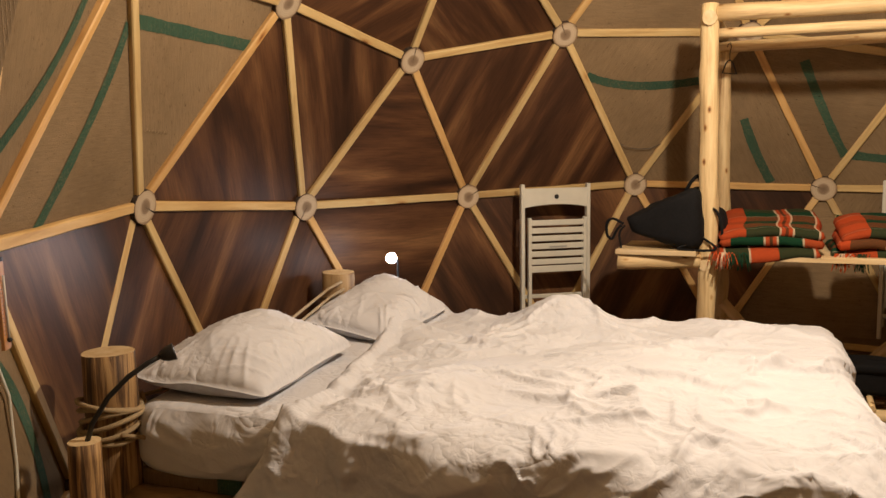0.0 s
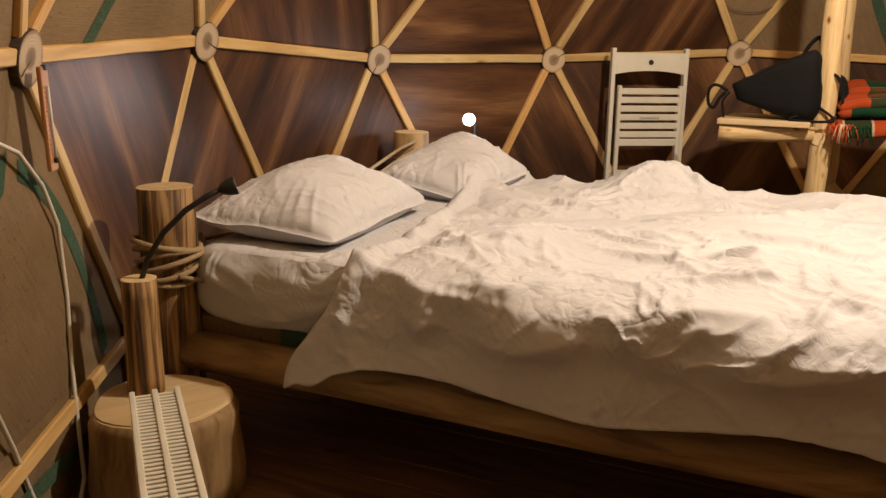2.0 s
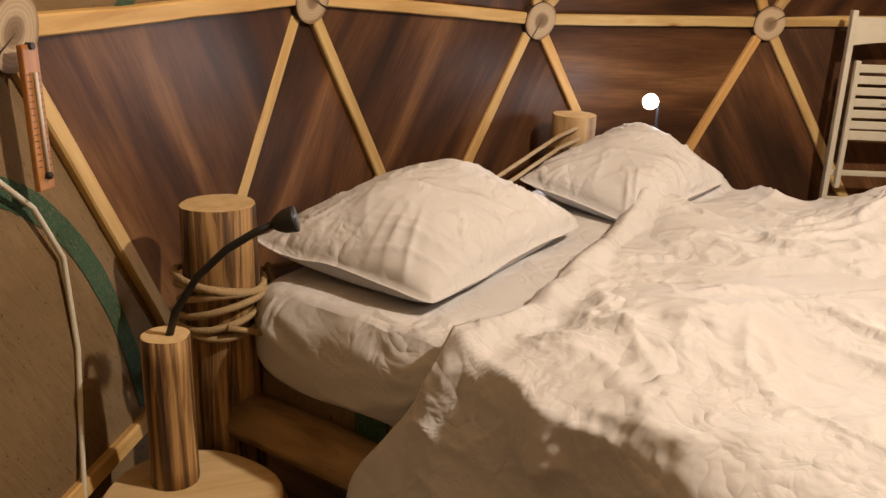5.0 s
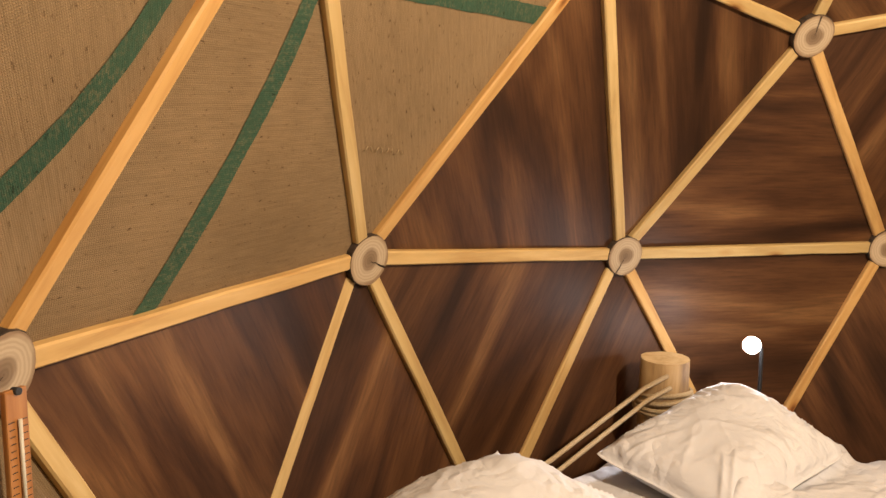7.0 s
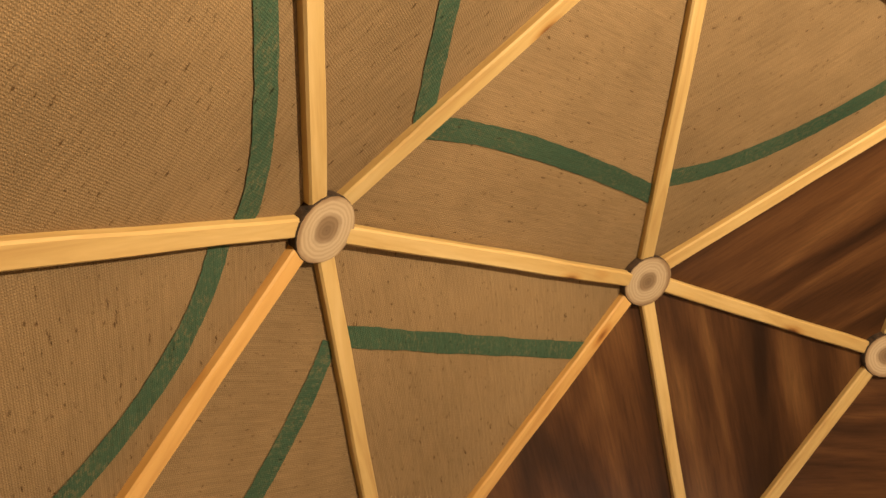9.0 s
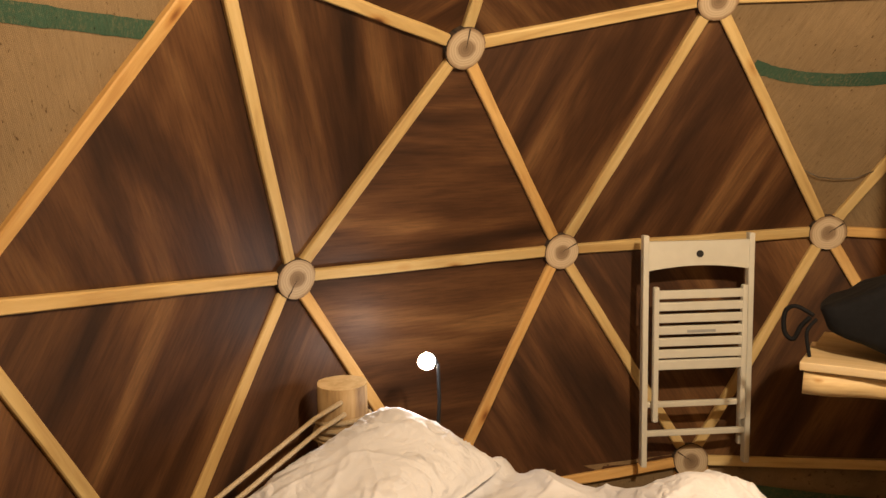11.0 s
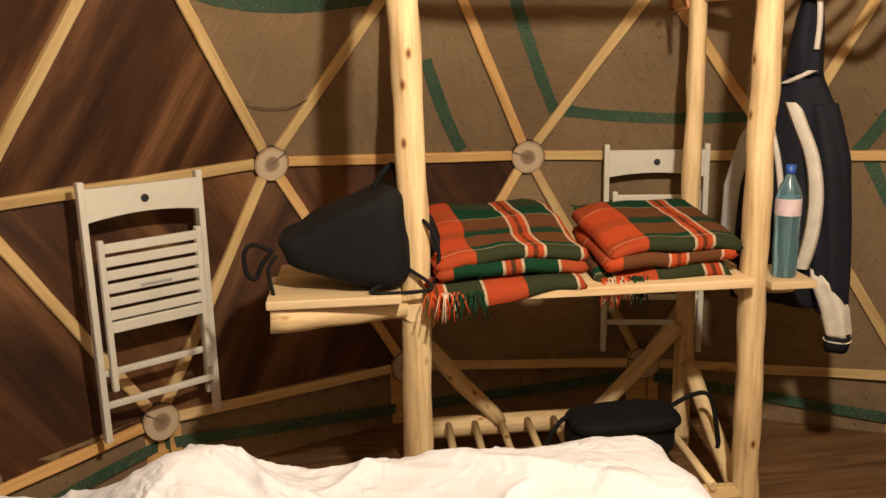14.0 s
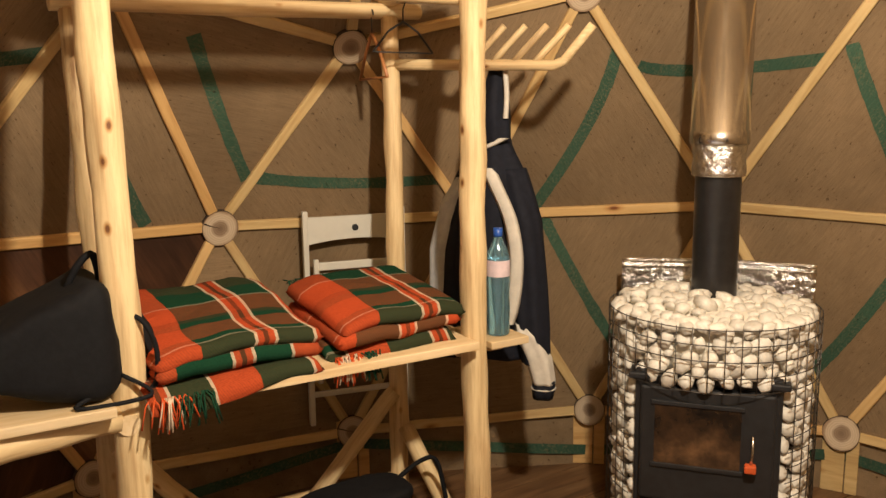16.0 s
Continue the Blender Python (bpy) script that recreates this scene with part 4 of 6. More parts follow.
tube(bm, [Vector((0.005, 0.0, 0.30)), Vector((0.02, -0.015, 0.36)), Vector((0.06, -0.035, 0.43)), Vector((0.11, -0.06, 0.485)), Vector((0.16, -0.08, 0.52)), Vector((0.195, -0.092, 0.538))], 0.0075, 8)
part("gooseneck", bm, M_IRON, lamp_stub, "black flexible gooseneck", smooth=True)
bm = bmesh.new()
d = Vector((0.9, -0.3, 0.28)).normalized()
tube(bm, [Vector((0.19, -0.09, 0.535)) + d * k for k in (0, 0.008, 0.02, 0.038, 0.042)], lambda s: 0.010 + 0.014 * min(1, s * 1.6), 14)
part("lamp_head", bm, M_IRON, lamp_stub, "small black lamp head", smooth=True)

led = thing("reading_lamp", pose(LED.x, LED.y, 0.0), "lit bedside lamp on a thin black gooseneck by the pillow", "lamp", "bedside lamps")
bm = bmesh.new()
tube(bm, [(0.03, 0.03, 0.0), (0.03, 0.03, 0.3)], 0.045, 16, True, 0.1, 2.0)
part("stub", bm, M_STRIPE, led)
bm = bmesh.new()
tube(bm, [(0.03, 0.03, 0.29), (0.045, 0.03, 0.5), (0.055, 0.025, 0.68), (0.05, 0.02, 0.80), (0.028, 0.012, 0.838), (0.012, 0.006, 0.835)], 0.0065, 8)
part("gooseneck", bm, M_IRON, led, "black flexible gooseneck", smooth=True)
bm = bmesh.new()
bmesh.ops.create_uvsphere(bm, u_segments=20, v_segments=12, radius=0.027)
ob = part("led_disc", bm, M_LED, led, "glowing cool white lamp head", smooth=True)
ob.matrix_local = pose(0, 0, LED.z)

heater = thing("convector_heater", frame_of((-2.03, 0.40, 0), (-0.19, -0.98, 0)), "white electric convector heater with a slotted top grille", "heater")
part("housing", boxed((-0.34, -0.05, 0.06), (0.42, 0.05, 0.40), 0.016), M_WHITE, heater)
for x in (-0.2, 0.28):
    part("foot", boxed((x - 0.03, -0.10, 0.0), (x + 0.03, 0.10, 0.062), 0.008), M_IRON, heater)
part("grille_bed", boxed((-0.325, -0.04, 0.398), (0.41, 0.04, 0.404)), M_IRON, heater, "dark slots of the grille")
for k in range(46):
    x = -0.318 + 0.0158 * k
    part("grille_slat", boxed((x, -0.043, 0.402), (x + 0.0095, 0.043, 0.417), 0.002), M_WHITE, heater)
for y in (-0.045, 0.0, 0.045):
    part("grille_rim", boxed((-0.335, y - 0.006, 0.400), (0.415, y + 0.006, 0.421), 0.003), M_WHITE, heater)

tb = frame_of((-2.063, 1.162, 0.960), (0.02, -0.02, -1.0), (0.86, -0.5, 0))
thermo = thing("thermometer", tb, "narrow wooden wall thermometer with a printed scale", "thermometer")
part("backboard", boxed((-0.115, -0.021, -0.005), (0.125, 0.021, 0.006), 0.003), M_THERMO, thermo)
bm = bmesh.new()
tube(bm, [(-0.07, 0, 0.010), (0.095, 0, 0.010)], 0.003, 8)
part("glass_tube", bm, M_WHITE, thermo)
bm = bmesh.new()
bmesh.ops.create_uvsphere(bm, u_segments=10, v_segments=6, radius=0.007)
ob = part("bulb", bm, M_IRON, thermo)
ob.matrix_local = pose(0.10, 0, 0.011)
for k in range(15):
    x = -0.068 + 0.0108 * k
    for y in (-0.012, 0.012):
        part("scale_mark", boxed((x, y - (0.005 if k % 5 else 0.007), 0.006), (x + 0.0012, y + 0.005, 0.0068)), M_IRON, thermo)
bm = bmesh.new()
tube(bm, [(-0.112, 0, 0.0), (-0.112, 0, 0.012)], 0.006, 10)
part("nail", bm, M_IRON, thermo)

cable = thing("white_cable", pose(0, 0, 0), "white power cable hanging down the burlap wall", "cable")
bm = bmesh.new()
tube(bm, [(-2.30, 0.55, 0.90), (-2.245, 0.80, 0.93), (-2.19, 0.96, 0.925), (-2.14, 1.08, 0.89), (-2.085, 1.18, 0.80), (-2.05, 1.24, 0.69), (-2.042, 1.25, 0.50), (-2.05, 1.22, 0.33), (-2.055, 1.17, 0.16), (-2.06, 1.12, 0.06), (-2.10, 1.0, 0.02), (-2.16, 0.8, 0.012)], 0.0055, 8)
part("cord", bm, M_WHITE, cable, smooth=True)
cable = thing("white_cable", pose(0, 0, 0), "white power cable looping down the dome wall", "cable")
bm = bmesh.new()
tube(bm, [(-2.06, 0.575, 1.76), (-1.985, 0.60, 1.876), (-1.866, 0.586, 2.061), (-1.5, 0.50, 2.42), (-0.9, 0.36, 2.80), (-0.3, 0.30, 3.0), (0.05, 0.30, 3.05)], 0.0055, 8)
part("cord", bm, M_WHITE, cable, smooth=True)

cable = thing("white_cable", pose(0, 0, 0), "white power cable trailing down the burlap to the heater", "cable")
bm = bmesh.new()
tube(bm, [(-2.315, 0.62, 0.74), (-2.295, 0.70, 0.68), (-2.285, 0.735, 0.60), (-2.285, 0.74, 0.51), (-2.255, 0.83, 0.39), (-2.225, 0.90, 0.27), (-2.20, 0.95, 0.15), (-2.17, 0.93, 0.03), (-2.10, 0.86, 0.012), (-2.06, 0.78, 0.012)], 0.0055, 8)
part("cord", bm, M_WHITE, cable, smooth=True)

ceiling_lamp = thing("ceiling_lamp", pose(*LAMP), "hanging bare warm bulb under the dome top", "lamp")
bm = bmesh.new()
tube(bm, [(0, 0, 0.06), (0, 0, 0.735)], 0.004, 8)
part("flex", bm, M_IRON, ceiling_lamp)
bm = bmesh.new()
tube(bm, [(0, 0, 0.055), (0, 0, 0.11)], 0.02, 14)
part("socket", bm, M_IRON, ceiling_lamp)


# ---- log rack with shelf ----
RACK = frame_of((0.977, 1.168, 0), (0.507, -0.862, 0))   # x along the front, y towards the wall
rack = thing("log_rack", RACK, "freestanding rack of peeled logs with plank shelves", "rack")


def rp(x, y, z):
    return RACK @ Vector((x, y, z))


A0, B0, C0, D0 = (0.0, 0.0), (1.058, 0.0), (1.055, 0.555), (0.03, 0.55)
post_of = {}
for (x, y), r0, r1, top, seed, bend in ((A0, 0.046, 0.041, 2.0, 1.0, 0.012), (B0, 0.043, 0.038, 2.0, 2.0, -0.014), (C0, 0.037, 0.031, 1.852, 3.0, 0.008), (D0, 0.040, 0.036, 1.835, 4.0, 0.010)):
    lean = 0.004 if seed in (1.0, 2.0) else 0.0
    log_between("post", rp(x + lean, y + 0.0, 0), rp(x - lean * 1.2, y, top), r0, r1, rack, M_PEEL, seed, bend, 18, 40, 0.24)
# top beams
log_between("beam", rp(0.028, 0.0, 1.955), rp(1.16, 0.0, 1.945), 0.040, 0.034, rack, M_PEEL, 11.0, 0.01)
log_between("beam", rp(0.0, 0.04, 1.87), rp(1.12, 0.05, 1.86), 0.024, 0.022, rack, M_PEEL, 12.0)
log_between("beam", rp(-0.03, 0.555, 1.857), rp(1.18, 0.56, 1.875), 0.031, 0.026, rack, M_PEEL, 13.0, 0.008)
log_between("beam", rp(0.0, -0.06, 1.93), rp(0.02, 0.62, 1.93), 0.034, 0.032, rack, M_PEEL, 14.0)
log_between("beam", rp(1.06, -0.06, 1.93), rp(1.05, 0.62, 1.92), 0.034, 0.030, rack, M_PEEL, 15.0)
# shelf boards and their bearers
for n_b, (y0, y1) in enumerate(((-0.075, 0.10), (0.105, 0.28), (0.285, 0.47))):
    part("shelf_board", boxed((0.045 if n_b == 0 else 0.0, y0, 0.812), (1.015 if n_b == 0 else 1.04, y1, 0.838), 0.004), M_BOARD, rack).location.z = 0.001 * n_b
log_between("bearer", rp(0.0, -0.05, 0.780), rp(0.02, 0.60, 0.785), 0.028, 0.028, rack, M_PEEL, 16.0)
log_between("bearer", rp(1.055, 0.04, 0.780), rp(1.055, 0.60, 0.785), 0.028, 0.028, rack, M_PEEL, 17.0)
part("shelf_board", boxed((-0.412, -0.115, 0.828), (-0.035, 0.10, 0.853), 0.004), M_BOARD, rack)
part("shelf_board", boxed((-0.405, 0.105, 0.828), (-0.035, 0.33, 0.852), 0.004), M_BOARD, rack)
log_between("bearer", rp(-0.405, -0.085, 0.790), rp(-0.02, -0.03, 0.795), 0.037, 0.033, rack, M_PEEL, 18.0)
log_between("bearer", rp(-0.43, 0.28, 0.795), rp(0.03, 0.52, 0.795), 0.03, 0.03, rack, M_PEEL, 19.0)
part("shelf_board", boxed((1.09, -0.03, 0.788), (1.235, 0.20, 0.812), 0.004), M_BOARD, rack)
log_between("bearer", rp(1.04, 0.10, 0.762), rp(1.22, 0.10, 0.765), 0.022, 0.022, rack, M_PEEL, 20.0)
# low rails, slats and braces
log_between("low_rail", rp(0.02, 0.55, 0.145), rp(1.06, 0.555, 0.135), 0.040, 0.036, rack, M_PEEL, 21.0, 0.01)
log_between("low_rail", rp(0.0, 0.0, 0.105), rp(1.06, 0.0, 0.105), 0.034, 0.034, rack, M_PEEL, 22.0)
for k in range(9):
    x = 0.14 + 0.10 * k
    log_between("slat", rp(x, -0.03, 0.148), rp(x + 0.01, 0.53, 0.160), 0.015, 0.014, rack, M_PEEL, 30.0 + k, 0.0, 8, 4)
log_between("brace", rp(1.03, 0.53, 0.50), rp(0.70, 0.54, 0.155), 0.030, 0.028, rack, M_PEEL, 23.0)
log_between("brace", rp(0.05, 0.53, 0.51), rp(0.35, 0.54, 0.150), 0.030, 0.028, rack, M_PEEL, 24.0)
log_between("brace", rp(1.06, 0.50, 0.36), rp(1.06, 0.05, 0.06), 0.030, 0.028, rack, M_PEEL, 25.0)
# coat arm with pegs
arm_a, arm_b, arm_c = Vector((1.99, 0.53, 1.690)), Vector((1.712, -0.022, 1.668)), Vector((1.672, -0.118, 1.790))
bm = bmesh.new()
ax = (arm_b - arm_a).normalized()
m_arm = frame_of(arm_a, ax)
li = m_arm.inverted()
tube(bm, [li @ (arm_a.lerp(arm_b, k / 6)) for k in range(6)] + [li @ (arm_b - ax * 0.02), li @ (arm_b.lerp(arm_c, 0.12)), li @ arm_b.lerp(arm_c, 0.5), li @ arm_c], lambda s: 0.021 - 0.006 * s, 12, True, 0.14, 6.0, (0, 1))
ob = part("coat_arm", bm, [M_PEEL, M_BOARD], rack, "bent peeled branch used as a coat arm")
ob.matrix_local = RACK.inverted() @ m_arm
for k, share in enumerate((0.50, 0.62, 0.74, 0.86)):
    p = arm_a.lerp(arm_b, share)
    log_between("peg", p + Vector((0, 0, 0.008)), p + Vector((-0.045, -0.105, 0.122)), 0.0125, 0.011, rack, M_PEEL, 40.0 + k, 0.0, 9, 4, 0.08)


# ---- folding chairs hung on the wall ----
def chair(m, label):
    ch = thing("folding_chair", m, label, "chair", "folding chairs on the wall")
    # x across, z up, y out from the wall (negative is into the room)
    for x in (-0.195, 0.195):
        part("back_leg", boxed((x - 0.011, -0.034, 0.0), (x + 0.011, 0.0, 0.865), 0.005), M_WHITE, ch)
    for x in (-0.163, 0.163):
        part("front_leg", boxed((x - 0.010, -0.060, 0.18), (x + 0.010, -0.036, 0.68), 0.005), M_WHITE, ch)
    for x in (-0.185, 0.185):
        part("rear_leg", boxed((x - 0.009, 0.004, 0.06), (x + 0.009, 0.026, 0.56), 0.004), M_WHITE, ch)
    bm = bmesh.new()
    pts = 15
    rows = []
    for i in range(pts):
        u = -1 + 2 * i / (pts - 1)
        x = u * 0.186
        low = 0.735 + 0.018 * (1 - u * u)
        rows.append([bm.verts.new((x, y - 0.006 * (1 - u * u), z)) for y, z in ((-0.030, low), (-0.012, low), (-0.012, 0.842), (-0.030, 0.842))])
    for r0, r1 in zip(rows, rows[1:]):
        for k in range(4):
            bm.faces.new((r0[k], r1[k], r1[(k + 1) % 4], r0[(k + 1) % 4]))
    bm.faces.new(rows[0][::-1])
    bm.faces.new(rows[-1])
    bmesh.ops.recalc_face_normals(bm, faces=bm.faces)
    top = part("top_rail", bm, M_WHITE, ch)
    bm = bmesh.new()
    tube(bm, [(0.0, -0.034, 0.795), (0.0, -0.0395, 0.795)], 0.013, 14)
    part("hang_hole", bm, M_IRON, top, "dark hole in the top rail")
    for k in range(7):
        z = 0.375 + 0.0435 * k
        part("seat_slat", boxed((-0.155, -0.058, z), (0.155, -0.042, z + (0.031 if k else 0.036)), 0.004), M_WHITE, ch)
    part("rung", boxed((-0.186, -0.028, 0.225), (0.186, -0.010, 0.247), 0.005), M_WHITE, ch)
    part("rung", boxed((-0.186, -0.028, 0.115), (0.186, -0.010, 0.137), 0.005), M_WHITE, ch)
    part("label_mark", boxed((-0.05, -0.0592, 0.512), (0.055, -0.0583, 0.522)), M_GREY, ch, "faint grey printed mark")
    return ch


M_GREY = mat("grey_print", plain((0.33, 0.34, 0.33), 0.1, 40.0), 0.6)
chair(frame_of((0.908, 2.118, 0.285), (0.917, -0.40, 0)), "folded white slatted wooden chair hung on the laminate wall")
chair(frame_of((2.262, 0.715, 0.285), (0.34, -0.94, 0)), "folded white wooden chair hung behind the blanket shelf")


# ---- soft black bags ----
def soft_box(bm, cen, half, power=3.5, wob=0.02, seed=0.0, nu=28, nv=18, squash=None):
    g = {}
    for i in range(nu):
        for j in range(nv + 1):
            a, b = 2 * math.pi * i / nu, -math.pi / 2 + math.pi * j / nv

            def sg(x):
                return math.copysign(abs(x) ** (2 / power), x)
            p = Vector((half[0] * sg(math.cos(b)) * sg(math.cos(a)), half[1] * sg(math.cos(b)) * sg(math.sin(a)), half[2] * sg(math.sin(b))))
            if squash:
                p = squash(p)
            n = p.normalized()
            p += n * wob * (noise.noise(p * 7 + Vector((seed, 0, 0))) + 0.5 * noise.noise(p * 17 + Vector((seed, 3, 0))))
            g[i, j] = bm.verts.new(p + Vector(cen))
    for i in range(nu):
        for j in range(nv):
            q = (g[i, j], g[(i + 1) % nu, j], g[(i + 1) % nu, j + 1], g[i, j + 1])
            bm.faces.new(q)
    bmesh.ops.remove_doubles(bm, verts=bm.verts, dist=1e-5)
    bmesh.ops.recalc_face_normals(bm, faces=bm.faces)


def strap(parent, pts, w=0.010, t=0.0022, name="strap"):
    bm = bmesh.new()
    pts = [Vector(p) for p in pts]
    # smooth the line
    fine = []
    for i in range(len(pts) - 1):
        p0, p1, p2, p3 = pts[max(i - 1, 0)], pts[i], pts[i + 1], pts[min(i + 2, len(pts) - 1)]
        for k in range(5):
            u = k / 5
            fine.append(0.5 * ((2 * p1) + (p2 - p0) * u + (2 * p0 - 5 * p1 + 4 * p2 - p3) * u * u + (3 * p1 - p0 - 3 * p2 + p3) * u ** 3))
    fine.append(pts[-1])
    rings = tube(bm, fine, w * 0.5, 6)
    return part(name, bm, M_BLACK, parent, smooth=True)


bag = thing("backpack", RACK @ pose(-0.175, 0.065, 0.853, 0, 0, 2), "black fabric backpack lying on its side on the plank shelf", "bag")


def wedge(p):
    # a sloping top, higher towards +x, over a flat base
    f = min(1, max(0, (p.x + 0.19) / 0.33))
    t = (p.z + 0.04) / 0.27
    return Vector((p.x + 0.05 * (1 - t) * (1 - f), p.y * (0.8 + 0.3 * f), 0.004 + t * (0.095 + 0.205 * f)))


bm = bmesh.new()
soft_box(bm, (-0.035, 0.0, 0.095), (0.205, 0.15, 0.135), 6.0, 0.022, 2.0, squash=wedge)
part("body", bm, M_BLACK, bag, smooth=True)
bm = bmesh.new()
soft_box(bm, (0.195, 0.03, 0.10), (0.075, 0.12, 0.10), 3.0, 0.02, 7.0)
part("pocket", bm, M_BLACK, bag, smooth=True)
strap(bag, [(-0.22, -0.06, 0.115), (-0.27, -0.06, 0.14), (-0.30, -0.06, 0.12), (-0.30, -0.06, 0.06), (-0.275, -0.06, 0.04), (-0.255, -0.06, 0.08), (-0.23, -0.06, 0.11)], 0.014)
strap(bag, [(-0.21, -0.08, 0.11), (-0.235, -0.09, 0.07), (-0.225, -0.10, 0.0), (-0.215, -0.135, -0.07)], 0.012)
strap(bag, [(0.16, -0.12, 0.06), (0.22, -0.16, 0.008), (0.05, -0.16, 0.006), (0.10, -0.14, 0.03)], 0.012)
strap(bag, [(0.07, -0.02, 0.27), (0.10, -0.03, 0.325), (0.135, -0.03, 0.345), (0.15, -0.02, 0.25)], 0.018, name="handle")
strap(bag, [(0.17, -0.08, 0.20), (0.215, -0.12, 0.19), (0.245, -0.13, 0.12), (0.24, -0.13, 0.03), (0.21, -0.12, 0.004)], 0.014)

bag2 = thing("shoulder_bag", RACK @ pose(0.71, 0.22, 0.158, 0, 0, 4), "black fabric shoulder bag on the low slats of the rack", "bag")
bm = bmesh.new()
soft_box(bm, (0, 0, 0.082), (0.19, 0.10, 0.085), 3.6, 0.014, 5.0)
part("body", bm, M_BLACK, bag2, smooth=True)
bm = bmesh.new()
soft_box(bm, (0.0, -0.02, 0.138), (0.195, 0.10, 0.030), 3.4, 0.008, 6.0)
part("flap", bm, M_BLACK, bag2, smooth=True)
strap(bag2, [(-0.17, 0, 0.15), (-0.21, -0.02, 0.155), (-0.26, -0.03, 0.10), (-0.28, -0.04, 0.03)], 0.016)
strap(bag2, [(0.17, 0, 0.15), (0.25, -0.02, 0.20), (0.31, -0.03, 0.19), (0.335, -0.05, 0.05), (0.33, -0.06, 0.012)], 0.016)


# ---- tartan blankets ----
def tartan(nt, b):
    tc = node(nt, "ShaderNodeTexCoord")
    sep = node(nt, "ShaderNodeSeparateXYZ")
    nt.links.new(tc.outputs["UV"], sep.inputs[0])
    ORA, GRN, BRN, WHT = (0.45, 0.068, 0.020), (0.008, 0.042, 0.020), (0.10, 0.030, 0.012), (0.58, 0.46, 0.32)
    cols = []
    for axis, period in (("X", 0.44), ("Y", 0.46)):
        mu = node(nt, "ShaderNodeMath", op="DIVIDE", ins={1: period})
        fr = node(nt, "ShaderNodeMath", op="FRACT")
        nt.links.new(sep.outputs[axis], mu.inputs[0])
        nt.links.new(mu.outputs[0], fr.inputs[0])
        r = node(nt, "ShaderNodeValToRGB")
        r.color_ramp.interpolation = "CONSTANT"
        stops = [(0.0, ORA), (0.27, GRN), (0.60, WHT), (0.62, ORA), (0.66, BRN), (0.69, ORA), (0.73, WHT), (0.75, GRN), (0.98, WHT)]
        if axis == "Y":
            stops = [(0.0, BRN), (0.20, WHT), (0.215, GRN), (0.27, ORA), (0.46, GRN), (0.53, BRN), (0.58, ORA), (0.80, WHT), (0.815, GRN)]
        els = r.color_ramp.elements
        while len(els) < len(stops):
            els.new(0.5)
        for e, (p, c) in zip(els, stops):
            e.position, e.color = p, (*c, 1)
        nt.links.new(fr.outputs[0], r.inputs[0])
        cols.append(r.outputs[0])
    ww = node(nt, "ShaderNodeTexWave", ins={"Scale": 90.0, "Distortion": 1.0, "Detail": 1.0})
    ww.bands_direction = "DIAGONAL"
    nt.links.new(tc.outputs["UV"], ww.inputs["Vector"])
    mr = node(nt, "ShaderNodeMapRange", ins={3: 0.14, 4: 0.38})
    nt.links.new(ww.outputs["Fac"], mr.inputs[0])
    col = mixc(nt, mr.outputs[0], cols[0], cols[1])
    fuzz = noise_tex(nt, coords(nt), 160.0, 4.0, 0.7)
    col = mixc(nt, 0.6, col, ramp(nt, fuzz, [(0.3, (0.62, 0.62, 0.62)), (0.7, (1.15, 1.15, 1.15))]), "MULTIPLY")
    nt.links.new(col, b.inputs["Base Color"])
    bump(nt, b, fuzz, 0.6, 0.004)


M_TARTAN = mat("tartan_wool", tartan, 0.95, spec=0.1)
M_FR_O = mat("orange_wool", plain((0.55, 0.085, 0.022), 0.2, 80.0, 0.4), 0.95, spec=0.1)
M_FR_G = mat("green_wool", plain((0.012, 0.050, 0.026), 0.2, 80.0, 0.4), 0.95, spec=0.1)
M_FR_W = mat("cream_wool", plain((0.58, 0.46, 0.33), 0.2, 80.0, 0.4), 0.95, spec=0.1)


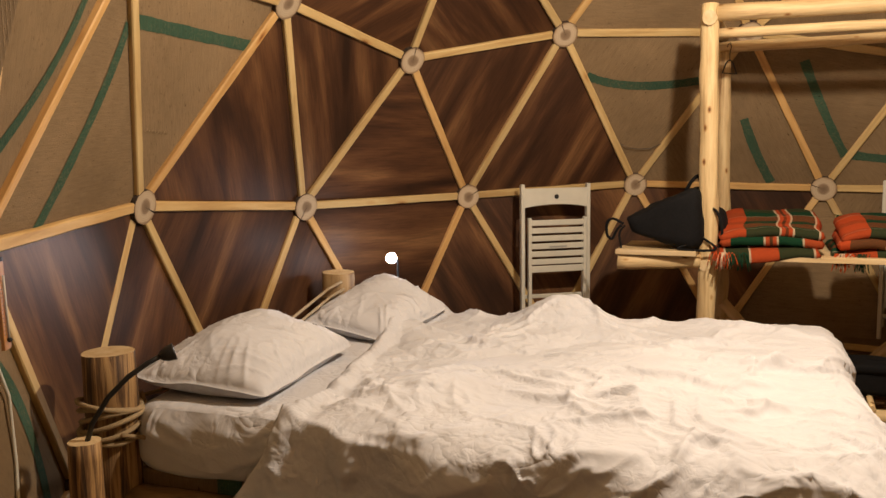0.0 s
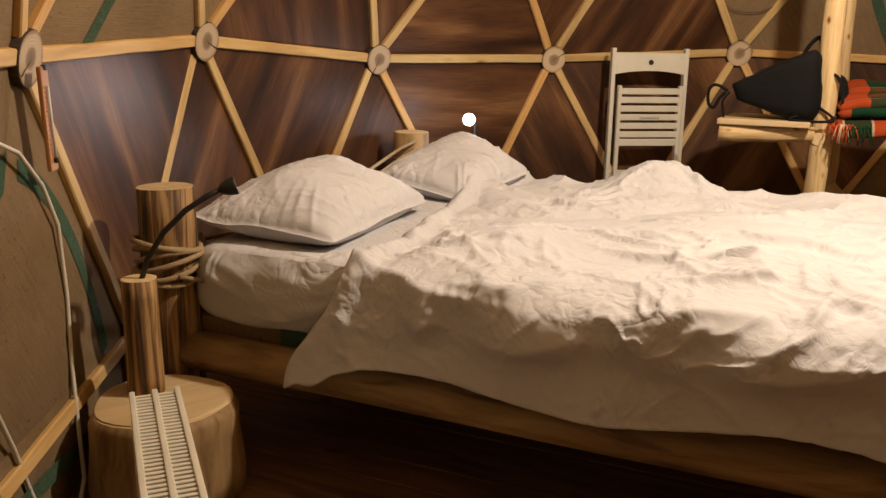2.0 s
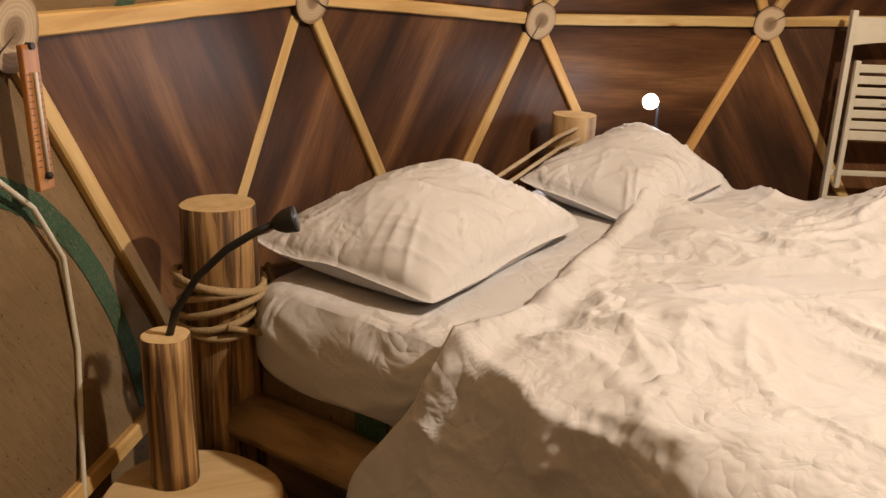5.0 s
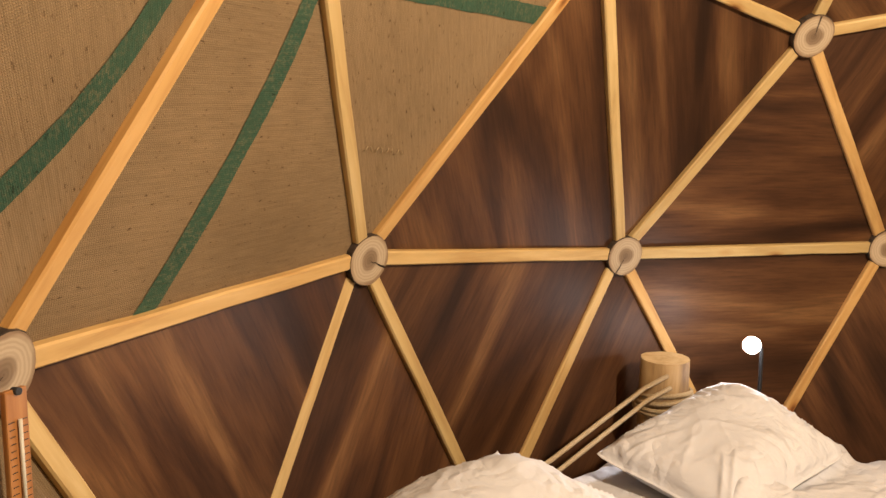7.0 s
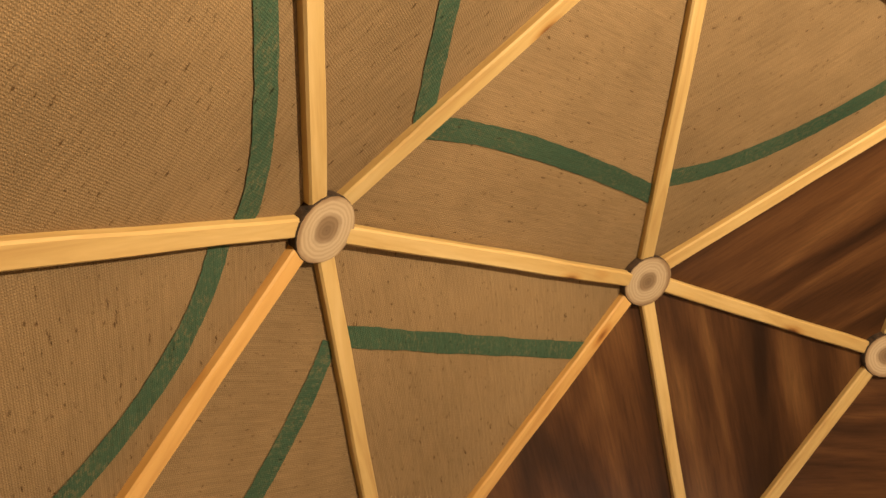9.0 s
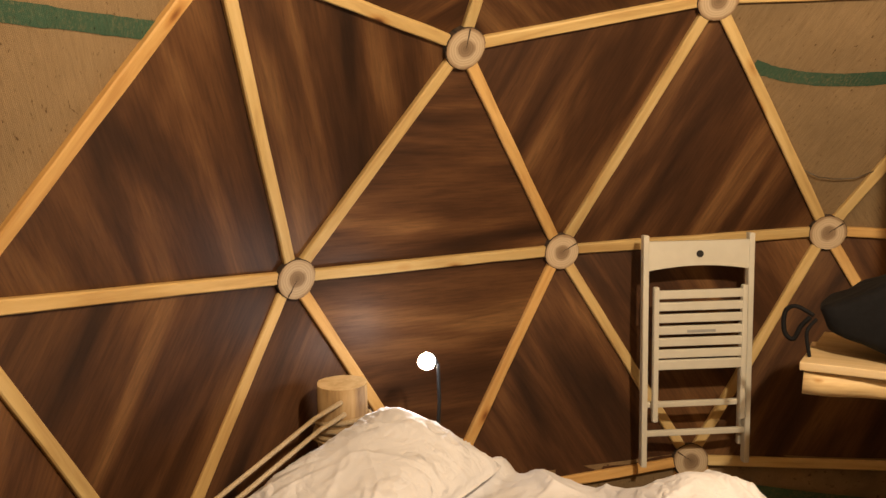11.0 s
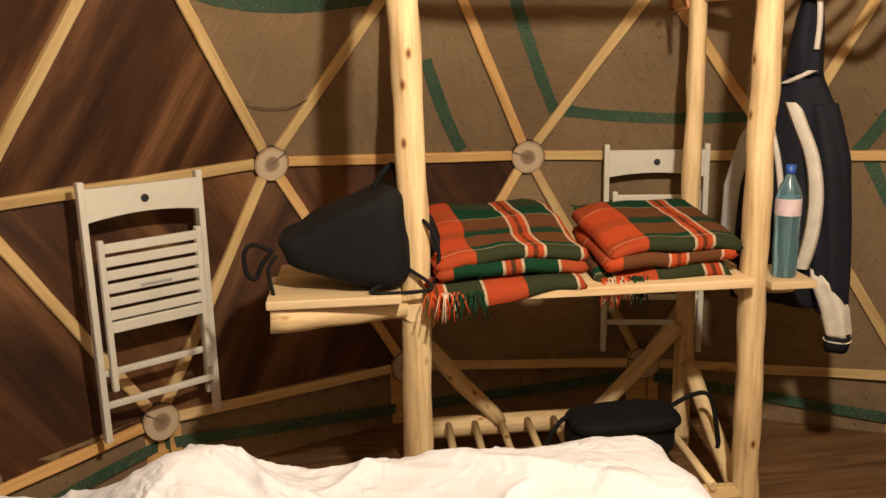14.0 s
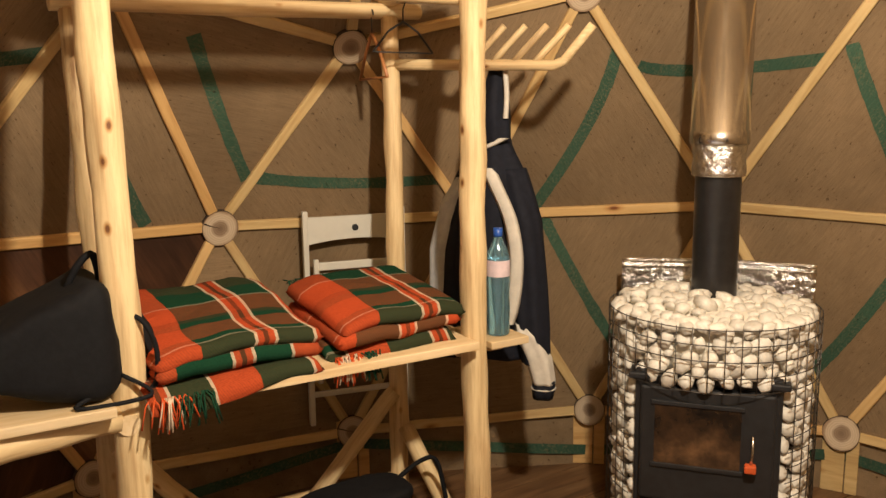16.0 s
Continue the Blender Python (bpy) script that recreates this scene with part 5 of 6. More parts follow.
def fold_layer(x0, x1, y0, y1, z, thick, seed, droop=0.0, uvo=(0, 0), tilt=0.0, roll=0.0):
    """One fold of the blanket: a thick soft slab rounded at its rim, with its cloth laid out in UV."""
    bm = bmesh.new()
    uv = bm.loops.layers.uv.new("UVMap")
    n = 44
    m = 34
    r = thick / 2
    g, flat = {}, {}
    rim = 8
    us = [x0 + (x1 - x0) * i / n for i in range(n + 1)]
    vs_ = [y0 + (y1 - y0) * j / m for j in range(m + 1)]

    def shape(x, y, zz):
        w = 0.010 * noise.noise(Vector((x * 6, y * 6, seed))) + 0.004 * noise.noise(Vector((x * 17, y * 17, seed)))
        d = 0.0
        if droop and y < y0 + 0.10:
            d = -droop * ((y0 + 0.10 - y) / 0.10) ** 2 * (0.6 + 0.4 * math.sin(x * 9 + seed))
        if roll:
            d -= roll * math.exp(-((x - x0) / 0.055) ** 2) + 0.4 * roll * math.exp(-((x1 - x) / 0.05) ** 2)
            w += 0.010 * noise.noise(Vector((x * 3.1, y * 3.1, seed * 2)))
        return Vector((x + 0.022 * noise.noise(Vector((y * 5, zz * 9, seed))), y + 0.012 * noise.noise(Vector((x * 5, zz * 9, seed + 3))), zz + w + d + tilt * (y - y0)))
    for side in (1, -1):
        for i in range(n + 1):
            for j in range(m + 1):
                ex = min(us[i] - x0, x1 - us[i])
                ey = min(vs_[j] - y0, y1 - vs_[j])
                e = min(ex, ey, r)
                k = math.sqrt(max(0, 1 - (1 - e / r) ** 2))
                if k == 0 and side == -1:
                    g[side, i, j] = g[1, i, j]
                else:
                    g[side, i, j] = bm.verts.new(shape(us[i], vs_[j], z + r + side * r * k))
                flat[side, i, j] = (us[i] + uvo[0], (vs_[j] if side == 1 else 2 * y0 - vs_[j]) + uvo[1])
    for side in (1, -1):
        for i in range(n):
            for j in range(m):
                ks = [(side, i, j), (side, i + 1, j), (side, i + 1, j + 1), (side, i, j + 1)]
                if side == -1:
                    ks = ks[::-1]
                q = [g[k] for k in ks]
                if len(set(q)) < 3:
                    continue
                f = bm.faces.new(q)
                f.smooth = True
                for loop, k in zip(f.loops, ks):
                    loop[uv].uv = flat[k]
    return bm


def blanket(m, w, d, seed, label, lower):
    b = thing("tartan_blanket", m, label, "blanket", "folded blankets on the shelf")
    part("lower_fold", fold_layer(-0.03, w - 0.02, lower, d, 0.0, 0.042, seed, 0.055, (0.2 + seed * 0.1, 0.05)), M_TARTAN, b)
    part("middle_fold", fold_layer(0.0, w, 0.0, d - 0.01, 0.040, 0.045, seed + 4, 0.0, (0.07, 0.13 + seed * 0.1), 0.045, 0.010), M_TARTAN, b)
    part("top_fold", fold_layer(0.005, w + 0.005, 0.002, d - 0.01, 0.079, 0.042, seed + 8, 0.0, (0.0, 0.06), 0.135, 0.024), M_TARTAN, b)
    rr = random.Random(int(seed * 10))
    for col, mm, x0, x1, k in (("orange", M_FR_O, -0.03, 0.06, 16), ("cream", M_FR_W, 0.0, 0.05, 9), ("green", M_FR_G, 0.05, 0.13, 14)):
        bm = bmesh.new()
        for i in range(k):
            x = rr.uniform(x0, x1)
            y = lower + 0.008
            lx, ly = rr.uniform(-0.03, 0.03), rr.uniform(-0.035, -0.005)
            tube(bm, [(x, y, 0.014), (x + lx * 0.4, y + ly * 0.7, 0.004), (x + lx, y + ly, -0.045 - rr.uniform(0, 0.025))], 0.0022, 4)
        tagged(part("fringe", bm, mm, b), col + " wool fringe")
    bm = bmesh.new()
    for i in range(40):
        x = 0.02 + (w - 0.04) * i / 39
        tube(bm, [(x, d - 0.02, 0.142), (x + rr.uniform(-0.008, 0.008), d + 0.006, 0.158), (x + rr.uniform(-0.014, 0.014), d + 0.02, 0.152 + rr.uniform(-0.008, 0.012))], 0.0022, 4)
    part("fringe", bm, M_FR_G, b, "green wool fringe")
    return b


blanket(RACK @ pose(0.065, -0.080, 0.838, 0, 0, 4), 0.455, 0.50, 1.0, "folded orange and green tartan wool blanket with loose fringe", -0.035)
blanket(RACK @ pose(0.585, -0.040, 0.838, 0, 0, 3), 0.415, 0.43, 2.0, "neatly folded orange and green tartan wool blanket near the post", 0.005)


# ---- bottle ----
def clear(col, rough=0.05):
    def build(nt, b):
        b.inputs["Base Color"].default_value = (*col, 1)
        b.inputs["Transmission Weight"].default_value = 0.85
        b.inputs["IOR"].default_value = 1.4
    return build


M_PET = mat("blue_plastic", clear((0.35, 0.62, 0.72)), 0.08)
M_BLUE = mat("blue_cap", plain((0.02, 0.08, 0.35), 0.1), 0.4)
M_PAPER = mat("pink_label", plain((0.62, 0.50, 0.52), 0.15, 30.0), 0.6)
M_RED = mat("orange_red", plain((0.55, 0.09, 0.02), 0.1), 0.5)
bottle = thing("water_bottle", RACK @ pose(1.165, 0.045, 0.812), "large blue plastic water bottle standing on the shelf end", "bottle")
bm = bmesh.new()
prof = [(0.0, 0.036), (0.006, 0.043), (0.05, 0.042), (0.09, 0.044), (0.14, 0.042), (0.19, 0.044), (0.225, 0.044), (0.27, 0.043), (0.30, 0.032), (0.325, 0.018), (0.345, 0.014)]
rings = []
for z, r in ((0.95 * z, 0.87 * r) for z, r in prof):
    rings.append([bm.verts.new((r * math.cos(2 * math.pi * k / 20), r * math.sin(2 * math.pi * k / 20), z)) for k in range(20)])
for a, b in zip(rings, rings[1:]):
    for k in range(20):
        bm.faces.new((a[k], a[(k + 1) % 20], b[(k + 1) % 20], b[k]))
bm.faces.new(rings[0][::-1])
bm.faces.new(rings[-1])
part("body", bm, M_PET, bottle, smooth=True)
bm = bmesh.new()
tube(bm, [(0, 0, 0.321), (0, 0, 0.328), (0, 0, 0.348)], 0.0150, 16)
part("cap", bm, M_BLUE, bottle, "blue screw cap")
bm = bmesh.new()
tube(bm, [(0, 0, 0.195), (0, 0, 0.247)], 0.0392, 20, False)
part("label_band", bm, M_PAPER, bottle, "pale pink paper label")


# ---- jacket on the coat arm ----
M_NAVY = mat("dark_navy_cloth", plain((0.009, 0.010, 0.016), 0.25, 40.0, 0.3), 0.8, spec=0.2)
M_CREAM = mat("off_white_cloth", plain((0.55, 0.51, 0.44), 0.1, 30.0, 0.2), 0.85, spec=0.2)
M_GREYC = mat("grey_cloth", plain((0.34, 0.34, 0.34), 0.1, 30.0, 0.2), 0.85, spec=0.2)
JK = Matrix.Translation((1.88, 0.18, 0)) @ Matrix(((-0.31, 0.951, 0, 0), (-0.951, -0.31, 0, 0), (0, 0, 1, 0), (0, 0, 0, 1)))   # x to the wall side, -y into the room
jacket = thing("jacket", JK, "dark hooded jacket with off-white piping hung on the coat arm", "jacket")


def loft(rows, n=26, seed=0.0, wob=0.010):
    """Rows of z, middle x, half width, half depth, middle y."""
    bm = bmesh.new()
    rings = []
    for z, cx, hw, hd, cy in rows:
        ring = []
        for k in range(n):
            a = 2 * math.pi * k / n
            w = 1 + wob / max(hd, 0.02) * noise.noise(Vector((math.cos(a) * 2 + seed, math.sin(a) * 2, z * 5)))
            ring.append(bm.verts.new((cx + hw * w * math.cos(a), cy + hd * w * math.sin(a) + 0.012 * math.sin(a * 5 + z * 4) * min(1, hd * 8), z)))
        rings.append(ring)
    for a, b in zip(rings, rings[1:]):
        for k in range(n):
            bm.faces.new((a[k], a[(k + 1) % n], b[(k + 1) % n], b[k]))
    bm.faces.new(rings[0][::-1])
    bm.faces.new(rings[-1])
    bmesh.ops.recalc_face_normals(bm, faces=bm.faces)
    return bm


def dense(rows, k=5):
    out = []
    for a, b in zip(rows, rows[1:]):
        for i in range(k):
            u = i / k
            u = u * u * (3 - 2 * u)
            out.append(tuple(x + (y - x) * u for x, y in zip(a, b)))
    return out + [rows[-1]]


part("body", loft(dense([(0.66, -0.02, 0.145, 0.075, 0), (0.80, -0.02, 0.160, 0.085, 0), (1.00, -0.02, 0.160, 0.085, 0), (1.20, -0.02, 0.150, 0.080, 0), (1.32, -0.01, 0.115, 0.065, 0), (1.41, 0.0, 0.062, 0.05, 0), (1.46, 0.005, 0.045, 0.04, 0)])), M_NAVY, jacket, smooth=True)
part("hood", loft(dense([(1.42, 0.01, 0.050, 0.050, -0.01), (1.50, 0.01, 0.050, 0.055, -0.01), (1.60, 0.012, 0.040, 0.045, 0.0), (1.672, 0.012, 0.022, 0.022, 0.0)]), seed=3), M_NAVY, jacket, smooth=True)
part("sleeve", loft(dense([(0.66, -0.135, 0.050, 0.05, -0.03), (0.90, -0.165, 0.056, 0.055, -0.03), (1.15, -0.135, 0.060, 0.06, -0.02), (1.32, -0.075, 0.055, 0.05, 0)]), seed=5), M_NAVY, jacket, smooth=True)
part("sleeve_panel", loft(dense([(0.86, -0.190, 0.034, 0.046, -0.048), (1.05, -0.184, 0.036, 0.050, -0.045), (1.22, -0.140, 0.036, 0.046, -0.040), (1.30, -0.105, 0.020, 0.034, -0.03)]), seed=6, wob=0.004), M_GREYC, jacket, "grey panel on the sleeve", smooth=True)
part("sleeve", loft(dense([(0.66, 0.165, 0.050, 0.045, -0.055), (0.76, 0.150, 0.055, 0.05, -0.05), (0.95, 0.130, 0.060, 0.06, -0.03), (1.15, 0.110, 0.062, 0.06, -0.02), (1.33, 0.06, 0.050, 0.05, 0)]), seed=8), M_NAVY, jacket, smooth=True)
part("cuff_panel", loft(dense([(0.590, 0.192, 0.040, 0.038, -0.062), (0.68, 0.172, 0.048, 0.044, -0.062), (0.765, 0.135, 0.044, 0.046, -0.062), (0.80, 0.11, 0.02, 0.03, -0.06)]), seed=9, wob=0.005), M_CREAM, jacket, "off-white forearm panel", smooth=True)
part("cuff", loft([(0.535, 0.188, 0.036, 0.032, -0.06), (0.56, 0.190, 0.040, 0.036, -0.06), (0.60, 0.191, 0.040, 0.037, -0.06)], seed=2, wob=0.003), M_NAVY, jacket, smooth=True)
bm = bmesh.new()
tube(bm, [(0.190 + 0.0415 * math.cos(a), -0.06 + 0.0375 * math.sin(a), 0.572) for a in (2 * math.pi * k / 24 for k in range(25))], 0.003, 6)
part("cuff_stripe", bm, M_CREAM, jacket)


def ribbon(pts, half, name, mm, lift=0.0):
    bm = bmesh.new()
    prev = None
    pts = [Vector(p) for p in pts]
    n = (len(pts) - 1) * 6
    for i in range(n + 1):
        u = i / 6
        k = min(int(u), len(pts) - 2)
        q = u - k
        p0, p1, p2, p3 = pts[max(k - 1, 0)], pts[k], pts[k + 1], pts[min(k + 2, len(pts) - 1)]
        p = 0.5 * ((2 * p1) + (p2 - p0) * q + (2 * p0 - 5 * p1 + 4 * p2 - p3) * q * q + (3 * p1 - p0 - 3 * p2 + p3) * q ** 3)
        row = [bm.verts.new(p + Vector((dx * half, dy, 0))) for dx, dy in ((-1, 0.006), (-0.5, -0.002), (0.5, -0.002), (1, 0.006), (0, 0.010))]
        if prev:
            for k2 in range(5):
                bm.faces.new((prev[k2], row[k2], row[(k2 + 1) % 5], prev[(k2 + 1) % 5]))
        prev = row
    bmesh.ops.recalc_face_normals(bm, faces=bm.faces)
    return part(name, bm, mm, jacket, smooth=True)


ribbon([(-0.005, -0.070, 1.335), (0.03, -0.088, 1.27), (0.075, -0.094, 1.17), (0.098, -0.098, 1.06), (0.098, -0.100, 0.95), (0.085, -0.100, 0.86), (0.068, -0.098, 0.80)], 0.026, "piping", M_CREAM)
ribbon([(-0.07, -0.072, 1.26), (-0.035, -0.086, 1.16), (-0.01, -0.094, 1.02), (0.0, -0.096, 0.86), (0.02, -0.092, 0.72)], 0.012, "piping", M_CREAM)
ribbon([(-0.035, -0.060, 1.395), (0.0, -0.066, 1.41), (0.05, -0.062, 1.435)], 0.020, "collar_band", M_CREAM)
ribbon([(0.052, -0.050, 1.50), (0.056, -0.050, 1.58), (0.048, -0.040, 1.66)], 0.010, "hood_edge", M_CREAM)

# ---- hangers ----
M_HANG = mat("orange_wood", plain((0.40, 0.16, 0.05), 0.2, 20.0), 0.4)


def hanger(m, mm, label, w=0.19, drop=0.12, r=0.006):
    h = thing("coat_hanger", m, label, "hanger", "coat hangers")
    bm = bmesh.new()
    tube(bm, [(-w, 0, -drop), (-w * 0.5, 0, -drop * 0.55), (-0.02, 0, -0.06), (0, 0, -0.05), (0.02, 0, -0.06), (w * 0.5, 0, -drop * 0.55), (w, 0, -drop)], r, 8)
    part("shoulder_bar", bm, mm, h, smooth=True)
    bm = bmesh.new()
    tube(bm, [(-w, 0, -drop), (w, 0, -drop)], r * 0.7, 7)
    part("cross_bar", bm, mm, h, smooth=True)
    bm = bmesh.new()
    tube(bm, [(0, 0, -0.05), (0, 0, -0.01), (0.012, 0, 0.018), (0.0, 0, 0.036), (-0.018, 0, 0.026), (-0.022, 0, 0.012)], 0.0025, 6)
    part("hook", bm, M_IRON, h, smooth=True)


hanger(frame_of(rp(0.985, 0.545, 1.842), RACK.to_3x3() @ Vector((0.18, 1, 0))), M_HANG, "orange varnished wooden hanger on the rack beam", 0.17, 0.20)
hanger(frame_of(rp(1.03, 0.40, 1.872), RACK.to_3x3() @ Vector((1, 0.1, 0))), M_IRON, "thin black wire hanger on the rack beam", 0.12, 0.15, 0.0035)
hanger(frame_of(rp(0.06, 0.50, 1.84), RACK.to_3x3() @ Vector((0.5, 0.8, 0))), M_IRON, "thin black wire hanger beside the rack post", 0.06, 0.12, 0.0035)

# ---- stove ----
def foil(nt, b):
    g = noise_tex(nt, coords(nt), 38.0, 4.0, 0.6, 0.6)
    b.inputs["Base Color"].default_value = (0.72, 0.70, 0.66, 1)
    bump(nt, b, g, 0.9, 0.012)


def steel(nt, b):
    g = noise_tex(nt, coords(nt, (1, 1, 0.1)), 14.0, 3.0)
    nt.links.new(ramp(nt, g, [(0.3, (0.50, 0.47, 0.43)), (0.7, (0.62, 0.59, 0.55))]), b.inputs["Base Color"])


def soot_glass(nt, b):
    g = noise_tex(nt, coords(nt), 9.0, 5.0, 0.6)
    nt.links.new(ramp(nt, g, [(0.35, (0.012, 0.009, 0.007)), (0.55, (0.05, 0.028, 0.015)), (0.75, (0.14, 0.075, 0.035))]), b.inputs["Base Color"])


def vpeb(nt, b):
    g = noise_tex(nt, coords(nt, jitter=9.0), 1.6, 4.0, 0.6)
    nt.links.new(vary(nt, ramp(nt, g, [(0.3, (0.62, 0.57, 0.48)), (0.7, (0.80, 0.77, 0.69))]), 0.85, 1.08), b.inputs["Base Color"])


M_FOIL = mat("crumpled_foil", foil, 0.22, 1.0)
M_STEEL = mat("polished_steel", steel, 0.21, 1.0)
M_ENAMEL = mat("black_enamel", plain((0.016, 0.015, 0.015), 0.3, 40.0), 0.28)
M_WIRE = mat("wire", plain((0.10, 0.09, 0.08), 0.2), 0.4, 0.8)
M_PEB = mat("white_pebble", vpeb, 0.55)
M_SOOT = mat("sooty_glass", soot_glass, 0.12, spec=0.6)
ST = Matrix.Translation((1.745, -0.555, 0)) @ Matrix(((-0.334, 0.943, 0, 0), (-0.943, -0.334, 0, 0), (0, 0, 1, 0), (0, 0, 0, 1)))
stove = thing("wood_stove", ST, "black iron wood stove caged in white pebbles and wire mesh", "stove")
part("firebox", boxed((-0.225, -0.255, 0.03), (0.225, 0.20, 0.70), 0.012), M_IRON, stove)
for x in (-0.19, 0.19):
    for y in (-0.2, 0.15):
        part("leg", boxed((x - 0.02, y - 0.02, 0.0), (x + 0.02, y + 0.02, 0.04), 0.004), M_IRON, stove)
door_s = part("stove_door", boxed((-0.205, -0.285, 0.27), (0.205, -0.250, 0.655), 0.010), M_IRON, stove, "black cast door")
part("door_frame", boxed((-0.170, -0.293, 0.385), (0.115, -0.283, 0.400), 0.003), M_IRON, door_s)
part("door_frame", boxed((-0.170, -0.293, 0.595), (0.115, -0.283, 0.610), 0.003), M_IRON, door_s)
part("window_glass", boxed((-0.158, -0.2885, 0.40), (0.105, -0.284, 0.595)), M_SOOT, door_s, "sooty brown glass")
bm = bmesh.new()
tube(bm, [(0.140, -0.30, 0.525), (0.141, -0.305, 0.47), (0.137, -0.315, 0.435)], 0.0045, 8)
part("handle", bm, M_STEEL, door_s, "steel handle")
part("handle_grip", boxed((0.118, -0.330, 0.412), (0.153, -0.300, 0.438), 0.006), M_RED, door_s, "orange handle grip")
part("ash_door", boxed((-0.205, -0.280, 0.06), (0.205, -0.250, 0.25), 0.010), M_IRON, stove)
part("hood_plate", boxed((-0.245, -0.275, 0.668), (0.245, 0.22, 0.690), 0.006), M_IRON, stove)
# wire basket
RB = 0.345
def arc(a0, a1, z, r=RB, n=40):
    return [(r * math.sin(a0 + (a1 - a0) * k / n), -r * math.cos(a0 + (a1 - a0) * k / n), z) for k in range(n + 1)]
for z in (0.665, 0.715, 0.765, 0.815, 0.865):
    bm = bmesh.new()
    tube(bm, arc(0, 2 * math.pi, z, RB, 64), 0.0019, 5)
    part("hoop_wire", bm, M_WIRE, stove, smooth=True)
for k in range(44):
    a = 2 * math.pi * k / 44
    front = abs((a + math.pi) % (2 * math.pi) - math.pi) < radians(44)
    bm = bmesh.new()
    tube(bm, [(RB * math.sin(a), -RB * math.cos(a), z) for z in ((0.665 if front else 0.0), 0.87)], 0.0016, 5)
    part("upright_wire", bm, M_WIRE, stove, smooth=True)
for sgn in (1, -1):
    for k in range(13):
        z = 0.01 + 0.05 * k
        bm = bmesh.new()
        tube(bm, arc(sgn * radians(44), sgn * radians(150), z, RB, 24), 0.0016, 5)
        part("hoop_wire", bm, M_WIRE, stove, smooth=True)

# pebbles behind the mesh and heaped on top
def pebble_mesh(seed):
    bm = bmesh.new()
    bmesh.ops.create_icosphere(bm, subdivisions=2, radius=1.0)
    for v in bm.verts:
        v.co *= 1 + 0.38 * noise.noise(v.co * 1.25 + Vector((seed * 5, 0, 0)))
    me = bpy.data.meshes.new("pebble")
    bm.to_mesh(me)
    bm.free()
    me.materials.append(M_PEB)
    for p in me.polygons:
        p.use_smooth = True
    return me


PEBS = [pebble_mesh(k) for k in range(6)]
rp_ = random.Random(8)


def pebble(p, size, squash=0.62, m=None):
    ob = new("pebble", rp_.choice(PEBS))
    ob.parent = stove
    sc = (size * rp_.uniform(0.85, 1.3), size * rp_.uniform(0.8, 1.05), size * squash * rp_.uniform(0.85, 1.15))
    rot = Euler((rp_.uniform(-0.5, 0.5), rp_.uniform(-0.5, 0.5), rp_.uniform(0, 6.3)))
    if m is not None:
        rot = (m @ rot.to_matrix()).to_euler()
    ob.matrix_local = Matrix.LocRotScale(p, rot, sc)


# upper band, seen through the mesh
for row in range(5):
    z = 0.686 + 0.041 * row
    n = 33
    for k in range(n):
        a = 2 * math.pi * (k + 0.5 * (row % 2) + rp_.uniform(-0.2, 0.2)) / n
        if math.cos(a) < -0.3:
            continue
        r = RB - 0.034 - rp_.uniform(0, 0.012)
        tilt = Matrix.Rotation(a, 3, "Z") @ Matrix.Rotation(radians(70), 3, "X")
        pebble(Vector((r * math.sin(a), -r * math.cos(a), z + rp_.uniform(-0.008, 0.008))), rp_.uniform(0.022, 0.032), 0.80, tilt)
# side columns
for sgn in (1, -1):
    for row in range(13):
        for a_deg in (50, 62, 75):
            a = sgn * radians(a_deg + rp_.uniform(-3, 3))
            r = RB - 0.034
            tilt = Matrix.Rotation(a, 3, "Z") @ Matrix.Rotation(radians(75), 3, "X")
            pebble(Vector((r * math.sin(a), -r * math.cos(a), 0.03 + 0.05 * row + rp_.uniform(-0.008, 0.008))), rp_.uniform(0.025, 0.035), 0.80, tilt)
# heap on top
heap = []
tries = 0
while len(heap) < 135 and tries < 5000:
    tries += 1
    a, r = rp_.uniform(0, 2 * math.pi), (RB - 0.030) * math.sqrt(rp_.uniform(0.0, 1.0))
    x, y = r * math.sin(a), -r * math.cos(a)
    if math.hypot(x, y - 0.06) < 0.095:
        continue
    if any((x - q[0]) ** 2 + (y - q[1]) ** 2 < 0.037 ** 2 for q in heap):
        continue
    heap.append((x, y))
    z = 0.848 + 0.050 * (1 - (r / RB) ** 2) * (1.15 if x < 0 else 0.75) + rp_.uniform(-0.008, 0.012)
    pebble(Vector((x, y, z)), rp_.uniform(0.022, 0.034), 0.72)
bm = bmesh.new()
tube(bm, [(0, 0, 0.70), (0, 0, 0.80), (0, 0, 0.86), (0, 0, 0.885)], lambda s: RB - 0.06 - 0.25 * max(0, s - 0.6), 40)
part("pebble_core", bm, M_PEB, stove, "packed pebbles below the heap", smooth=True)

pipe = thing("flue_pipe", ST @ pose(0.0, 0.06, 0), "black and polished steel stove pipe taped with foil", "pipe")
bm = bmesh.new()
tube(bm, [(0, 0, 0.69 + 0.65 * k / 60) for k in range(61)], lambda s: 0.076 + 0.0012 * math.sin(s * 60 * math.pi * 1.0), 32)
part("lower_pipe", bm, M_ENAMEL, pipe, "black corrugated flue", smooth=True)
bm = bmesh.new()
tube(bm, [(0, 0, 1.300 + 0.014 * k) for k in range(10)], 0.088, 40, True, 0.05, 3.0)
part("foil_tape", bm, M_FOIL, pipe, "crumpled aluminium tape", smooth=True)
bm = bmesh.new()
tube(bm, [(0, 0, 1.405), (0, 0, 1.412), (0, 0, 1.45), (0, 0, 1.452), (0, 0, 2.42)], lambda s: 0.0985 if 0.2 < s < 0.6 else 0.096, 40)
